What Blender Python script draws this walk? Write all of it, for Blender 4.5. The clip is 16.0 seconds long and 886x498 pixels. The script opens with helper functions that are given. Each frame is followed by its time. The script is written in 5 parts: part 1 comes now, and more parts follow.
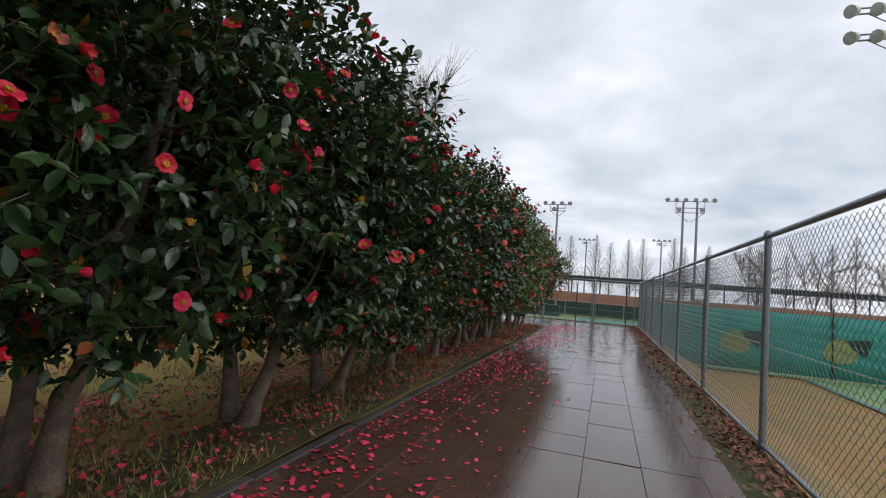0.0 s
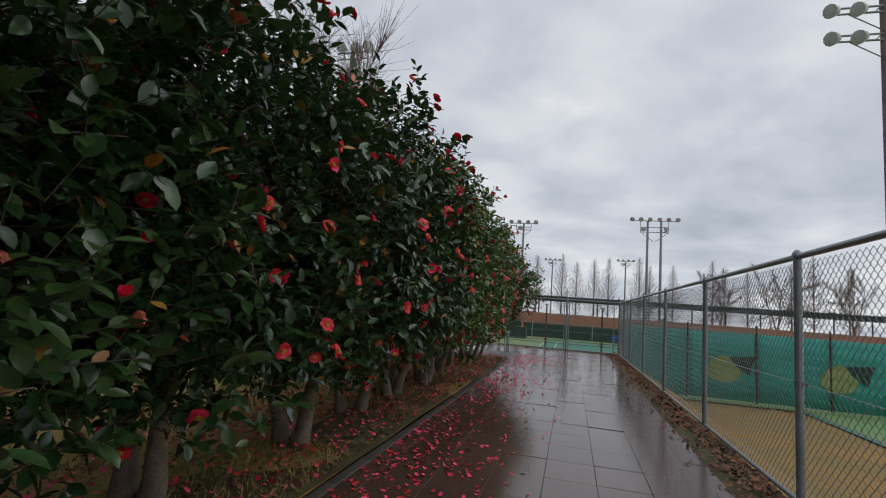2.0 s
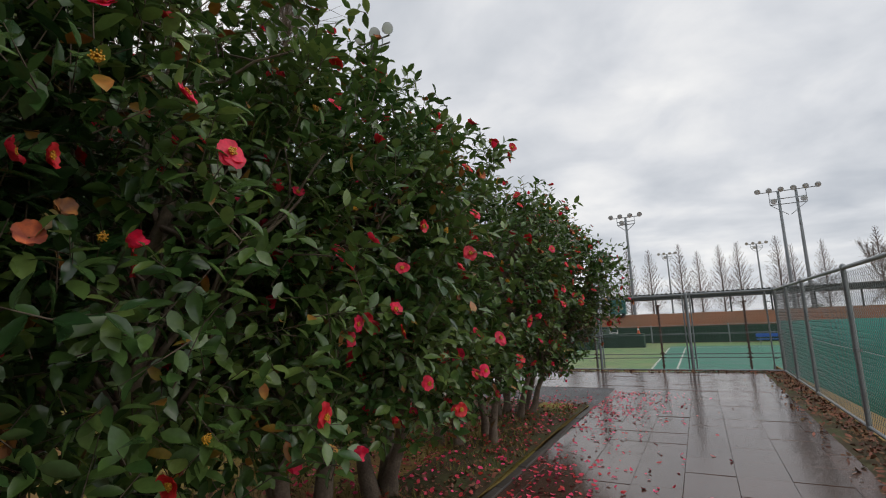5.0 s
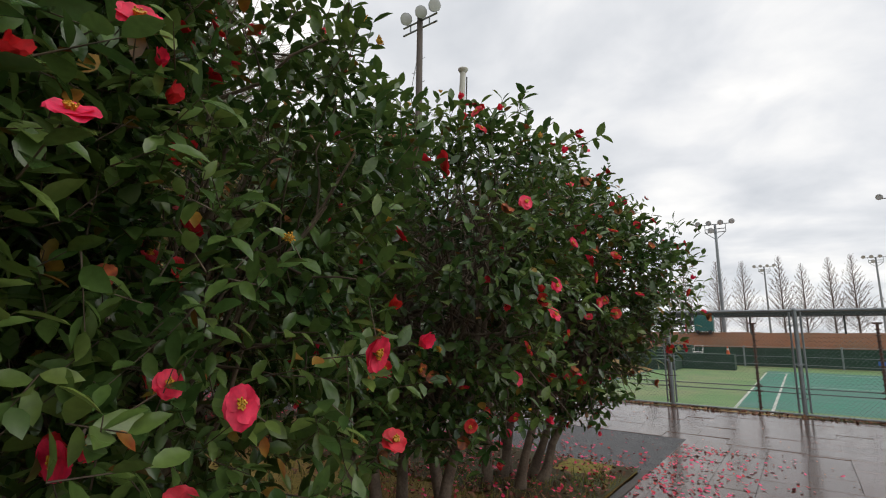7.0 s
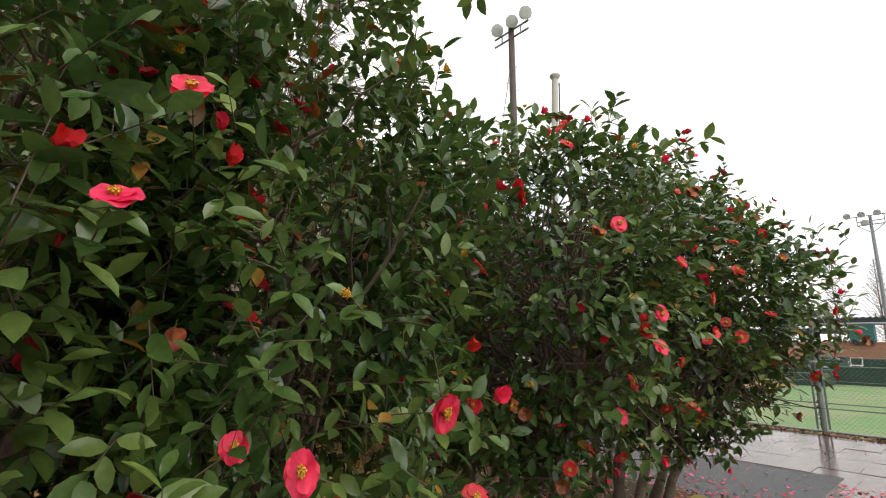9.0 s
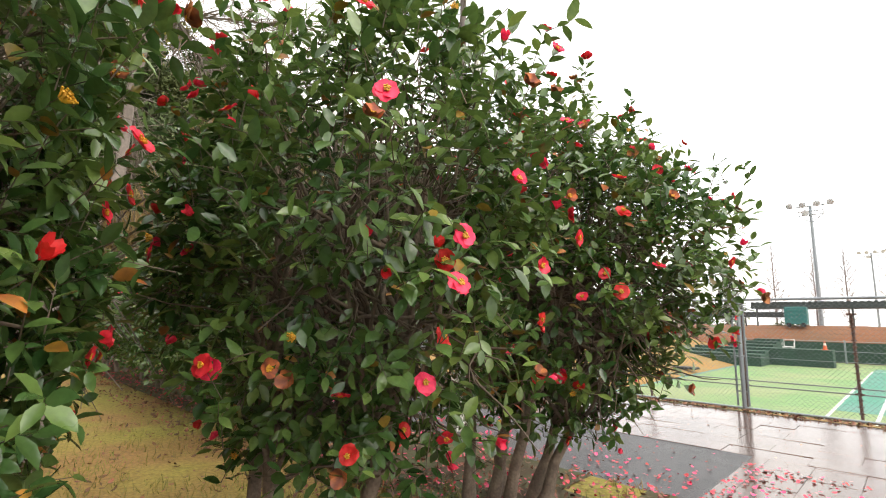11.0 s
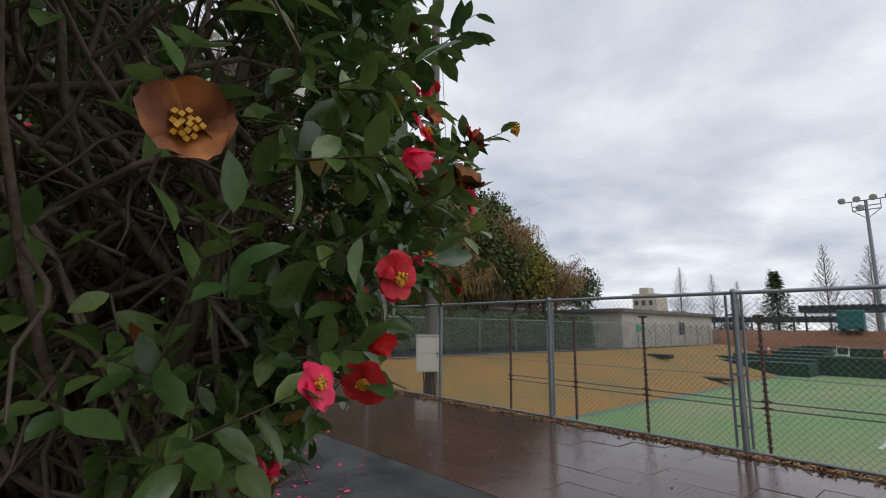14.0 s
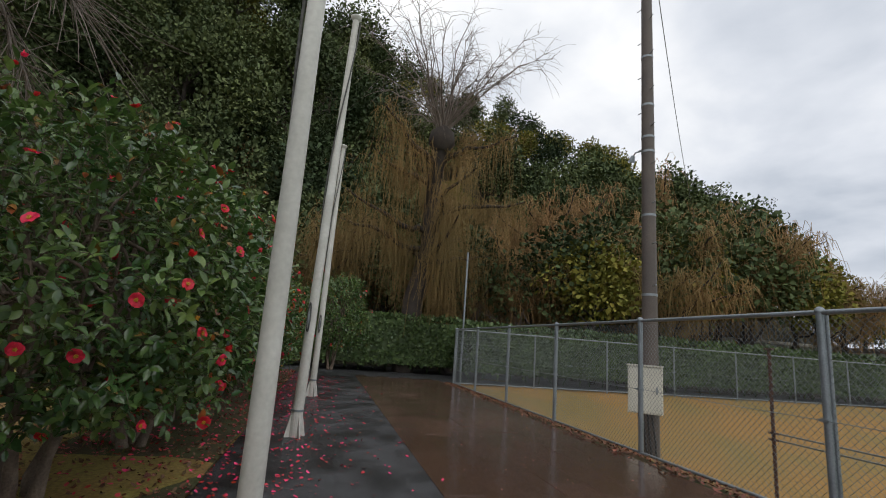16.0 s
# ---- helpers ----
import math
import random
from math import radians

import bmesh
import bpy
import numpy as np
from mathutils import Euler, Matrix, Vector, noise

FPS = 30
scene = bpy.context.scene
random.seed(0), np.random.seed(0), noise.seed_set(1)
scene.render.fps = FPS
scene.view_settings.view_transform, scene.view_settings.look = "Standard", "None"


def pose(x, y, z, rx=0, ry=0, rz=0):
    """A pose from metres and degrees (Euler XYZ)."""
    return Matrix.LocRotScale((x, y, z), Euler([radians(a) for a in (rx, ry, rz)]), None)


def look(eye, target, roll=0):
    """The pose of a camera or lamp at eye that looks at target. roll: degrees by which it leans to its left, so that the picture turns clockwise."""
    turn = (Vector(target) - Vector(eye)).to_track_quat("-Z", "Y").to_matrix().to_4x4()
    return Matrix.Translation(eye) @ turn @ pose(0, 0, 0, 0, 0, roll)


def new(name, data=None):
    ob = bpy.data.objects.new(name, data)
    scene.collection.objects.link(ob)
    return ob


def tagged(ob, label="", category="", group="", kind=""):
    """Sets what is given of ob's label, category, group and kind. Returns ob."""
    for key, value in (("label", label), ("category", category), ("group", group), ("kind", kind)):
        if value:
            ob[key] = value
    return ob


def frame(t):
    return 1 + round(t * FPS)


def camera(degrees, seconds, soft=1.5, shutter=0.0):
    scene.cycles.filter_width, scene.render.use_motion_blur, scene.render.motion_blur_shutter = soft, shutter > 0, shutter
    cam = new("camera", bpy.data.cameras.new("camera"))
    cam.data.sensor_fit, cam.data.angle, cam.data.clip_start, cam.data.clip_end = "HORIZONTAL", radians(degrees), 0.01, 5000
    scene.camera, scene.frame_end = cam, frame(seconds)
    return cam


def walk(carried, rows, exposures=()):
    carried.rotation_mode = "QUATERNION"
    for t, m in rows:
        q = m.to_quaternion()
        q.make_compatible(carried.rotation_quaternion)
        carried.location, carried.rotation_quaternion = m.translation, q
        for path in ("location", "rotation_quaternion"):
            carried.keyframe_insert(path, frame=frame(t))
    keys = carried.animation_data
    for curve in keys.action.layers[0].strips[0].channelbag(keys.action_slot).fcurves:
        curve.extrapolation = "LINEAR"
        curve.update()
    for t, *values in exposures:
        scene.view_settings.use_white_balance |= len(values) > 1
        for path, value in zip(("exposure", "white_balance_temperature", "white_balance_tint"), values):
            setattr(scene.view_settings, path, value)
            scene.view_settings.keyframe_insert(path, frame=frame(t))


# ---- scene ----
cam = camera(85.4, 16.0, soft=1.1)

PATH = [
    (0, (0.697, -1.391, 1.219), (0.046, 0.495, 1.359), 4.5),
    (0.5, (0.742, -0.468, 1.213), (0.135, 1.43, 1.376), 4.4),
    (1, (0.646, 0.408, 1.228), (0.079, 2.317, 1.415), 4.2),
    (1.5, (0.451, 1.228, 1.239), (-0.082, 3.145, 1.441), 5.1),
    (2, (0.359, 1.988, 1.279), (-0.167, 3.903, 1.515), 4.2),
    (2.5, (0.435, 2.912, 1.327), (-0.077, 4.826, 1.597), 3.5),
    (3, (0.511, 3.848, 1.349), (-0.03, 5.751, 1.645), 3.4),
    (3.5, (0.475, 4.579, 1.329), (-0.126, 6.467, 1.6), 3.9),
    (3.7, (0.49, 4.938, 1.328), (-0.167, 6.808, 1.601), 2.0),
    (6, (0.372, 8.634, 1.456), (-0.645, 10.329, 1.764), -0.4),
    (6.5, (0.302, 9.274, 1.438), (-0.765, 10.937, 1.745), 0.4),
    (7, (0.281, 9.702, 1.459), (-0.889, 11.288, 1.796), 0.3),
    (7.5, (0.268, 9.855, 1.518), (-1.093, 11.27, 1.898), 0.1),
    (8, (0.261, 9.803, 1.593), (-1.191, 11.123, 1.975), 1.0),
    (10.5, (0.343, 10.395, 1.481), (-1.148, 11.676, 1.849), -0.5),
    (11, (0.287, 10.954, 1.428), (-1.099, 12.365, 1.724), 0.8),
    (11.5, (0.336, 11.847, 1.386), (-0.994, 13.299, 1.736), -1.3),
    (12, (0.285, 12.346, 1.383), (-1.011, 13.836, 1.704), -0.4),
    (12.5, (0.205, 12.86, 1.408), (-1.119, 14.325, 1.725), 0.1),
    (13, (0.143, 13.388, 1.418), (-1.226, 14.81, 1.738), 0.2),
    (13.5, (0.107, 13.717, 1.426), (-1.337, 15.06, 1.758), 0.4),
    (14, (0.108, 14.113, 1.414), (-1.376, 15.415, 1.736), 0.6),
    (14.5, (0.059, 14.672, 1.261), (-1.496, 15.88, 1.613), 1.6),
    (15, (-0.156, 15.325, 1.187), (-1.84, 16.34, 1.554), 3.5),
    (15.5, (-0.522, 15.803, 1.214), (-2.318, 16.6, 1.588), 4.4),
    (16, (-1.099, 16.18, 1.311), (-3.013, 16.611, 1.7), 4.3),
]
EXPOSURES = [(0, .24, 6400, 10), (.5, .06, 6450, 10), (1.5, -.12, 6450, 10), (2.5, -.12, 6600, 10), (3.5, -.15, 6700, 10), (6, .27, 6900, 10), (7, .3, 6950, 10), (8, .38, 7000, 10), (10.5, 1.85, 7400, 10), (11, 1.8, 7300, 10), (11.5, 1.15, 6950, 10), (12, .8, 6700, 10), (12.5, .35, 6550, 10), (13.5, .1, 6500, 10), (14.5, .15, 6450, 10), (16, .22, 6600, 10)]
walk(cam, [(t, look(eye, aim_at, lean)) for t, eye, aim_at, lean in PATH], EXPOSURES)

# ---- light and sky ----
SUN_EL, SUN_AZ = radians(50), radians(75)
world = bpy.data.worlds.new("overcast_sky")
scene.world = world
world.use_nodes = True


def build_sky():
    nt = world.node_tree
    nt.nodes.clear()
    N = nt.nodes.new
    L = nt.links.new
    out, bg = N("ShaderNodeOutputWorld"), N("ShaderNodeBackground")
    sky = N("ShaderNodeTexSky")
    sky.sky_type = "NISHITA"
    sky.sun_disc = False
    sky.sun_elevation, sky.sun_rotation = SUN_EL, SUN_AZ
    co = N("ShaderNodeTexCoord")
    sep = N("ShaderNodeSeparateXYZ")
    L(co.outputs["Generated"], sep.inputs[0])
    # cloud deck: direction projected on a flat layer
    up = N("ShaderNodeMath")
    up.operation = "MAXIMUM"
    L(sep.outputs["Z"], up.inputs[0])
    up.inputs[1].default_value = 0.0
    add = N("ShaderNodeMath")
    add.operation = "ADD"
    L(up.outputs[0], add.inputs[0])
    add.inputs[1].default_value = 0.22
    dx, dy = N("ShaderNodeMath"), N("ShaderNodeMath")
    for d, axis in ((dx, "X"), (dy, "Y")):
        d.operation = "DIVIDE"
        L(sep.outputs[axis], d.inputs[0])
        L(add.outputs[0], d.inputs[1])
    comb = N("ShaderNodeCombineXYZ")
    L(dx.outputs[0], comb.inputs[0])
    L(dy.outputs[0], comb.inputs[1])
    noise1, noise2 = N("ShaderNodeTexNoise"), N("ShaderNodeTexNoise")
    for n, sc, det, dist in ((noise1, 0.9, 7.0, 0.5), (noise2, 2.6, 8.0, 0.3)):
        L(comb.outputs[0], n.inputs["Vector"])
        n.inputs["Scale"].default_value = sc
        n.inputs["Detail"].default_value = det
        n.inputs["Distortion"].default_value = dist
    mix = N("ShaderNodeMix")
    mix.inputs["Factor"].default_value = 0.35
    L(noise1.outputs["Fac"], mix.inputs["A"])
    L(noise2.outputs["Fac"], mix.inputs["B"])
    ramp = N("ShaderNodeValToRGB")
    cr = ramp.color_ramp
    cr.elements[0].position, cr.elements[0].color = 0.36, (0.45, 0.50, 0.58, 1)
    cr.elements[1].position, cr.elements[1].color = 0.68, (1.04, 1.05, 1.06, 1)
    mid = cr.elements.new(0.5)
    mid.color = (0.68, 0.72, 0.79, 1)
    L(mix.outputs[0], ramp.inputs[0])
    scale = N("ShaderNodeVectorMath")
    scale.operation = "SCALE"
    L(sky.outputs[0], scale.inputs[0])
    scale.inputs["Scale"].default_value = 0.05
    both = N("ShaderNodeMix")
    both.data_type = "RGBA"
    both.inputs["Factor"].default_value = 0.93
    L(scale.outputs[0], both.inputs["A"])
    L(ramp.outputs[0], both.inputs["B"])
    L(both.outputs["Result"], bg.inputs[0])
    bg.inputs[1].default_value = 1.0
    L(bg.outputs[0], out.inputs[0])


build_sky()
sun_data = bpy.data.lights.new("sun", "SUN")
sun_data.energy, sun_data.angle, sun_data.color = 0.75, radians(50), (1.0, 0.97, 0.92)
sun = new("sun", sun_data)
sun.matrix_world = look((0, 0, 40), (40 * -math.sin(SUN_AZ), 40 * -math.cos(SUN_AZ), 40 - 40 * math.tan(SUN_EL)))

# ---- materials ----


def material(name, base, rough=0.7, metal=0.0, vary=0.25, scale=3.0, fine=40.0, bump=0.2, bump_scale=None, second=None, island=0.0,
             each=0.0, spec=0.5, coat=0.0, sheen=0.0, rough_vary=0.1, through_light=0.0):
    """Base colour broken by noise at two scales, per-piece variation, relief."""
    m = bpy.data.materials.new(name)
    m.use_nodes = True
    nt = m.node_tree
    bsdf = nt.nodes["Principled BSDF"]
    N, L = nt.nodes.new, nt.links.new
    co = N("ShaderNodeTexCoord")
    n1, n2 = N("ShaderNodeTexNoise"), N("ShaderNodeTexNoise")
    for n, sc in ((n1, scale), (n2, fine)):
        L(co.outputs["Object"], n.inputs["Vector"])
        n.inputs["Scale"].default_value = sc
        n.inputs["Detail"].default_value = 5.0
    second = second or tuple(c * (1 - vary) for c in base)
    ramp = N("ShaderNodeValToRGB")
    ramp.color_ramp.elements[0].position, ramp.color_ramp.elements[0].color = 0.38, (*second, 1)
    ramp.color_ramp.elements[1].position, ramp.color_ramp.elements[1].color = 0.62, (*base, 1)
    L(n1.outputs["Fac"], ramp.inputs[0])
    hsv = N("ShaderNodeHueSaturation")
    L(ramp.outputs[0], hsv.inputs["Color"])
    val = N("ShaderNodeMapRange")
    L(n2.outputs["Fac"], val.inputs["Value"])
    val.inputs["From Min"].default_value, val.inputs["From Max"].default_value = 0.3, 0.7
    val.inputs["To Min"].default_value, val.inputs["To Max"].default_value = 1 - vary * 0.6, 1 + vary * 0.6
    last = val.outputs[0]
    for amount, node, socket in ((island, "ShaderNodeNewGeometry", "Random Per Island"), (each, "ShaderNodeObjectInfo", "Random")):
        if amount:
            g = N(node)
            r = N("ShaderNodeMapRange")
            L(g.outputs[socket], r.inputs["Value"])
            r.inputs["To Min"].default_value, r.inputs["To Max"].default_value = 1 - amount, 1 + amount
            mul = N("ShaderNodeMath")
            mul.operation = "MULTIPLY"
            L(last, mul.inputs[0])
            L(r.outputs[0], mul.inputs[1])
            last = mul.outputs[0]
            hue = N("ShaderNodeMapRange")
            L(g.outputs[socket], hue.inputs["Value"])
            hue.inputs["To Min"].default_value, hue.inputs["To Max"].default_value = 0.5 + 0.05 * amount, 0.5 - 0.05 * amount
            L(hue.outputs[0], hsv.inputs["Hue"])
    L(last, hsv.inputs["Value"])
    L(hsv.outputs[0], bsdf.inputs["Base Color"])
    rr = N("ShaderNodeMapRange")
    L(n1.outputs["Fac"], rr.inputs["Value"])
    rr.inputs["From Min"].default_value, rr.inputs["From Max"].default_value = 0.3, 0.7
    rr.inputs["To Min"].default_value, rr.inputs["To Max"].default_value = max(0.02, rough - rough_vary), min(1, rough + rough_vary)
    L(rr.outputs[0], bsdf.inputs["Roughness"])
    bsdf.inputs["Metallic"].default_value = metal
    bsdf.inputs["Specular IOR Level"].default_value = spec
    bsdf.inputs["Coat Weight"].default_value = coat
    bsdf.inputs["Coat Roughness"].default_value = 0.1
    if bump:
        b = N("ShaderNodeBump")
        b.inputs["Strength"].default_value = bump
        b.inputs["Distance"].default_value = 0.01
        nb = n2
        if bump_scale:
            nb = N("ShaderNodeTexNoise")
            L(co.outputs["Object"], nb.inputs["Vector"])
            nb.inputs["Scale"].default_value = bump_scale
        L(nb.outputs["Fac"], b.inputs["Height"])
        L(b.outputs[0], bsdf.inputs["Normal"])
    if through_light:
        tr = N("ShaderNodeBsdfTranslucent")
        L(hsv.outputs[0], tr.inputs["Color"])
        mx = N("ShaderNodeMixShader")
        mx.inputs[0].default_value = through_light
        L(bsdf.outputs[0], mx.inputs[1])
        L(tr.outputs[0], mx.inputs[2])
        L(mx.outputs[0], nt.nodes["Material Output"].inputs[0])
    return m


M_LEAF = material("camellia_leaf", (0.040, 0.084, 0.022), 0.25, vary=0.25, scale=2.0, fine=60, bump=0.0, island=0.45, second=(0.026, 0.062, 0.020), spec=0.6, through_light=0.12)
# paler, yellower leaf colour for the row_d, middle, open and bush crowns
M_LEAF_LIGHT = material("pale_camellia_leaf", (0.120, 0.190, 0.046), 0.26, vary=0.25, scale=2.0, fine=60, bump=0.0, island=0.45, second=(0.060, 0.125, 0.034), spec=0.65, through_light=0.24)
M_LEAF_OLD = material("yellowed_leaf", (0.30, 0.20, 0.03), 0.4, vary=0.4, scale=6, bump=0.0, island=0.5, second=(0.30, 0.09, 0.02))
M_BARK = material("camellia_bark", (0.21, 0.16, 0.12), 0.85, vary=0.4, scale=9, fine=60, bump=0.6, second=(0.13, 0.095, 0.07))
M_TWIG = material("dark_twig", (0.12, 0.085, 0.06), 0.8, vary=0.3, scale=8, bump=0.0)
M_PETAL = material("red_petal", (0.86, 0.040, 0.085), 0.5, vary=0.2, scale=25, fine=90, bump=0.1, each=0.18, second=(0.66, 0.016, 0.045), through_light=0.28)
M_STAMEN = material("yellow_stamens", (0.75, 0.38, 0.03), 0.6, vary=0.3, scale=80, bump=0.3)
M_WITHER = material("withered_petal", (0.42, 0.14, 0.04), 0.7, vary=0.5, scale=30, bump=0.2, each=0.3, second=(0.2, 0.06, 0.03))
M_FALLEN = material("fallen_petal", (0.78, 0.06, 0.13), 0.5, vary=0.4, scale=3, bump=0.0, island=0.35, second=(0.60, 0.025, 0.05))
M_LITTER = material("brown_litter", (0.25, 0.12, 0.058), 0.75, vary=0.4, scale=4, bump=0.0, island=0.55, second=(0.14, 0.060, 0.035))
M_GRASS = material("grass_blade", (0.20, 0.22, 0.045), 0.6, vary=0.3, scale=1.2, bump=0.0, island=0.4, second=(0.26, 0.19, 0.05))
M_LAWN = material("mossy_lawn", (0.26, 0.22, 0.045), 0.9, vary=0.45, scale=0.8, fine=30, bump=0.8, second=(0.28, 0.155, 0.05))
M_SOIL = material("bed_soil", (0.070, 0.045, 0.022), 0.9, vary=0.4, scale=2.5, fine=40, bump=0.9, second=(0.065, 0.072, 0.02))
M_SLAB = material("wet_paving_slab", (0.115, 0.066, 0.050), 0.13, vary=0.3, scale=0.9, fine=50, bump=0.06, bump_scale=120, each=0.12, rough_vary=0.1, spec=0.55)
M_GROUT = material("slab_joint", (0.105, 0.066, 0.052), 0.35, vary=0.3, scale=6, bump=0.3)
M_KERB = material("concrete_kerb", (0.085, 0.072, 0.062), 0.6, vary=0.4, scale=3, fine=60, bump=0.4)
M_ASPHALT = material("wet_asphalt", (0.060, 0.060, 0.063), 0.42, vary=0.8, scale=1.5, fine=110, bump=1.0, bump_scale=110, rough_vary=0.12)
M_STEEL = material("galvanised_steel", (0.30, 0.33, 0.35), 0.45, metal=0.55, vary=0.2, scale=4, fine=60, bump=0.05)
M_WIRE = material("grey_mesh_wire", (0.19, 0.21, 0.22), 0.5, metal=0.3, vary=0.2, scale=2, bump=0.0)
M_RUST = material("rusty_steel", (0.10, 0.05, 0.035), 0.85, vary=0.5, scale=18, fine=90, bump=0.6, second=(0.05, 0.03, 0.03))
M_WHITEPOLE = material("weathered_white_paint", (0.62, 0.61, 0.56), 0.45, vary=0.12, scale=2.5, fine=30, bump=0.03, second=(0.5, 0.49, 0.44))
M_ROPE = material("dark_rope", (0.10, 0.10, 0.09), 0.8, vary=0.3, scale=40, bump=0.3)
M_CONC = material("pole_concrete", (0.19, 0.17, 0.155), 0.7, vary=0.25, scale=2, fine=40, bump=0.15, second=(0.12, 0.105, 0.10))
M_UTIL = material("stained_pole_concrete", (0.115, 0.092, 0.08), 0.6, vary=0.25, scale=2, fine=40, bump=0.15, second=(0.085, 0.068, 0.06))
M_BOX = material("cream_cabinet_paint", (0.62, 0.61, 0.54), 0.5, vary=0.08, scale=3, bump=0.0)
M_TAN = material("dry_grass_ground", (0.30, 0.165, 0.045), 0.95, vary=0.3, scale=0.35, fine=14, bump=0.7, second=(0.215, 0.15, 0.042))
M_COURT = material("green_court_turf", (0.15, 0.27, 0.10), 0.8, vary=0.3, scale=0.35, fine=20, bump=0.2, second=(0.21, 0.26, 0.11))
M_TEAL = material("teal_court", (0.045, 0.22, 0.15), 0.7, vary=0.2, scale=0.4, fine=20, bump=0.1, second=(0.05, 0.19, 0.14))
M_LINE = material("white_line_paint", (0.6, 0.62, 0.56), 0.8, vary=0.2, scale=4, bump=0.0)
M_EDGE = material("bluegreen_edging", (0.07, 0.20, 0.17), 0.7, vary=0.2, scale=4, bump=0.0)
M_SCREEN = material("teal_windscreen", (0.03, 0.34, 0.27), 0.8, vary=0.25, scale=0.8, fine=60, bump=0.2, second=(0.025, 0.27, 0.23))
M_DARKSCREEN = material("dark_green_screen", (0.025, 0.065, 0.045), 0.85, vary=0.25, scale=0.8, bump=0.2)
M_BANK = material("brown_bank", (0.22, 0.085, 0.04), 0.95, vary=0.3, scale=0.3, fine=6, bump=0.6, second=(0.16, 0.08, 0.04))
M_ROOF = material("dark_roof_sheet", (0.045, 0.055, 0.055), 0.6, vary=0.2, scale=2, bump=0.1)
M_WALL = material("cream_render", (0.55, 0.52, 0.44), 0.85, vary=0.15, scale=1.2, bump=0.15, second=(0.45, 0.42, 0.35))
M_HILL = material("forest_floor", (0.045, 0.04, 0.02), 0.95, vary=0.4, scale=0.3, bump=0.5)
M_FOREST = material("forest_leaves", (0.108, 0.135, 0.055), 0.7, vary=0.3, scale=0.15, fine=1.0, bump=0.0, island=0.35, each=0.45, spec=0.12, second=(0.050, 0.075, 0.034))
M_FOREST_Y = material("yellowgreen_leaves", (0.24, 0.22, 0.045), 0.7, spec=0.12, vary=0.3, scale=0.3, fine=2, bump=0.0, island=0.4, second=(0.16, 0.16, 0.035))
M_HEDGE = material("hedge_leaves", (0.075, 0.125, 0.035), 0.5, vary=0.3, scale=0.8, fine=3, bump=0.0, island=0.4)
M_BROWNTWIG = material("willow_twigs", (0.33, 0.20, 0.08), 0.9, vary=0.35, scale=0.3, bump=0.0, each=.25, second=(0.22, 0.15, 0.055))
M_GREYTWIG = material("bare_twigs", (0.27, 0.22, 0.19), 0.9, vary=0.3, scale=0.3, bump=0.0)
M_DARKBARK = material("dark_wet_bark", (0.055, 0.042, 0.034), 0.85, vary=0.4, scale=4, bump=0.5)
M_BLUE = material("blue_plastic", (0.03, 0.14, 0.55), 0.4, vary=0.1, scale=3, bump=0.0)
M_WHITE = material("white_plastic", (0.7, 0.7, 0.68), 0.4, vary=0.08, scale=3, bump=0.0)
M_ORANGE = material("orange_plastic", (0.65, 0.11, 0.03), 0.5, vary=0.1, scale=3, bump=0.0)
M_GREENBOX = material("teal_paint", (0.02, 0.16, 0.15), 0.5, vary=0.15, scale=3, bump=0.0)
M_BLACK = material("black_rubber", (0.025, 0.025, 0.027), 0.7, vary=0.2, scale=5, bump=0.2)
M_GLASS = material("dark_window_glass", (0.03, 0.035, 0.04), 0.1, vary=0.1, scale=3, bump=0.0)
M_LAMP = material("lamp_glass", (0.55, 0.58, 0.60), 0.25, vary=0.05, scale=3, bump=0.0)

# ---- mesh helpers ----


class Geo:
    """Collects triangles and quads as arrays and turns them into one mesh."""

    def __init__(self):
        self.v, self.f, self.n = [], [], 0

    def add(self, verts, faces):
        verts = np.asarray(verts, dtype=np.float64).reshape(-1, 3)
        faces = np.asarray(faces, dtype=np.int64)
        self.v.append(verts)
        self.f.append(faces + self.n)
        self.n += len(verts)

    def mesh(self, name, mat, smooth=True):
        me = bpy.data.meshes.new(name)
        v = np.concatenate(self.v)
        me.vertices.add(len(v))
        me.vertices.foreach_set("co", v.ravel())
        loops = np.concatenate([f.ravel() for f in self.f])
        sizes = np.concatenate([np.full(len(f), f.shape[1]) for f in self.f])
        starts = np.concatenate([[0], np.cumsum(sizes)[:-1]])
        me.loops.add(len(loops))
        me.loops.foreach_set("vertex_index", loops.astype(np.int32))
        me.polygons.add(len(sizes))
        me.polygons.foreach_set("loop_start", starts.astype(np.int32))
        me.polygons.foreach_set("use_smooth", np.full(len(sizes), smooth))
        me.update(calc_edges=True)
        me.validate()
        me.materials.append(mat)
        return me


def unit(a):
    return a / np.maximum(np.linalg.norm(a, axis=-1, keepdims=True), 1e-9)


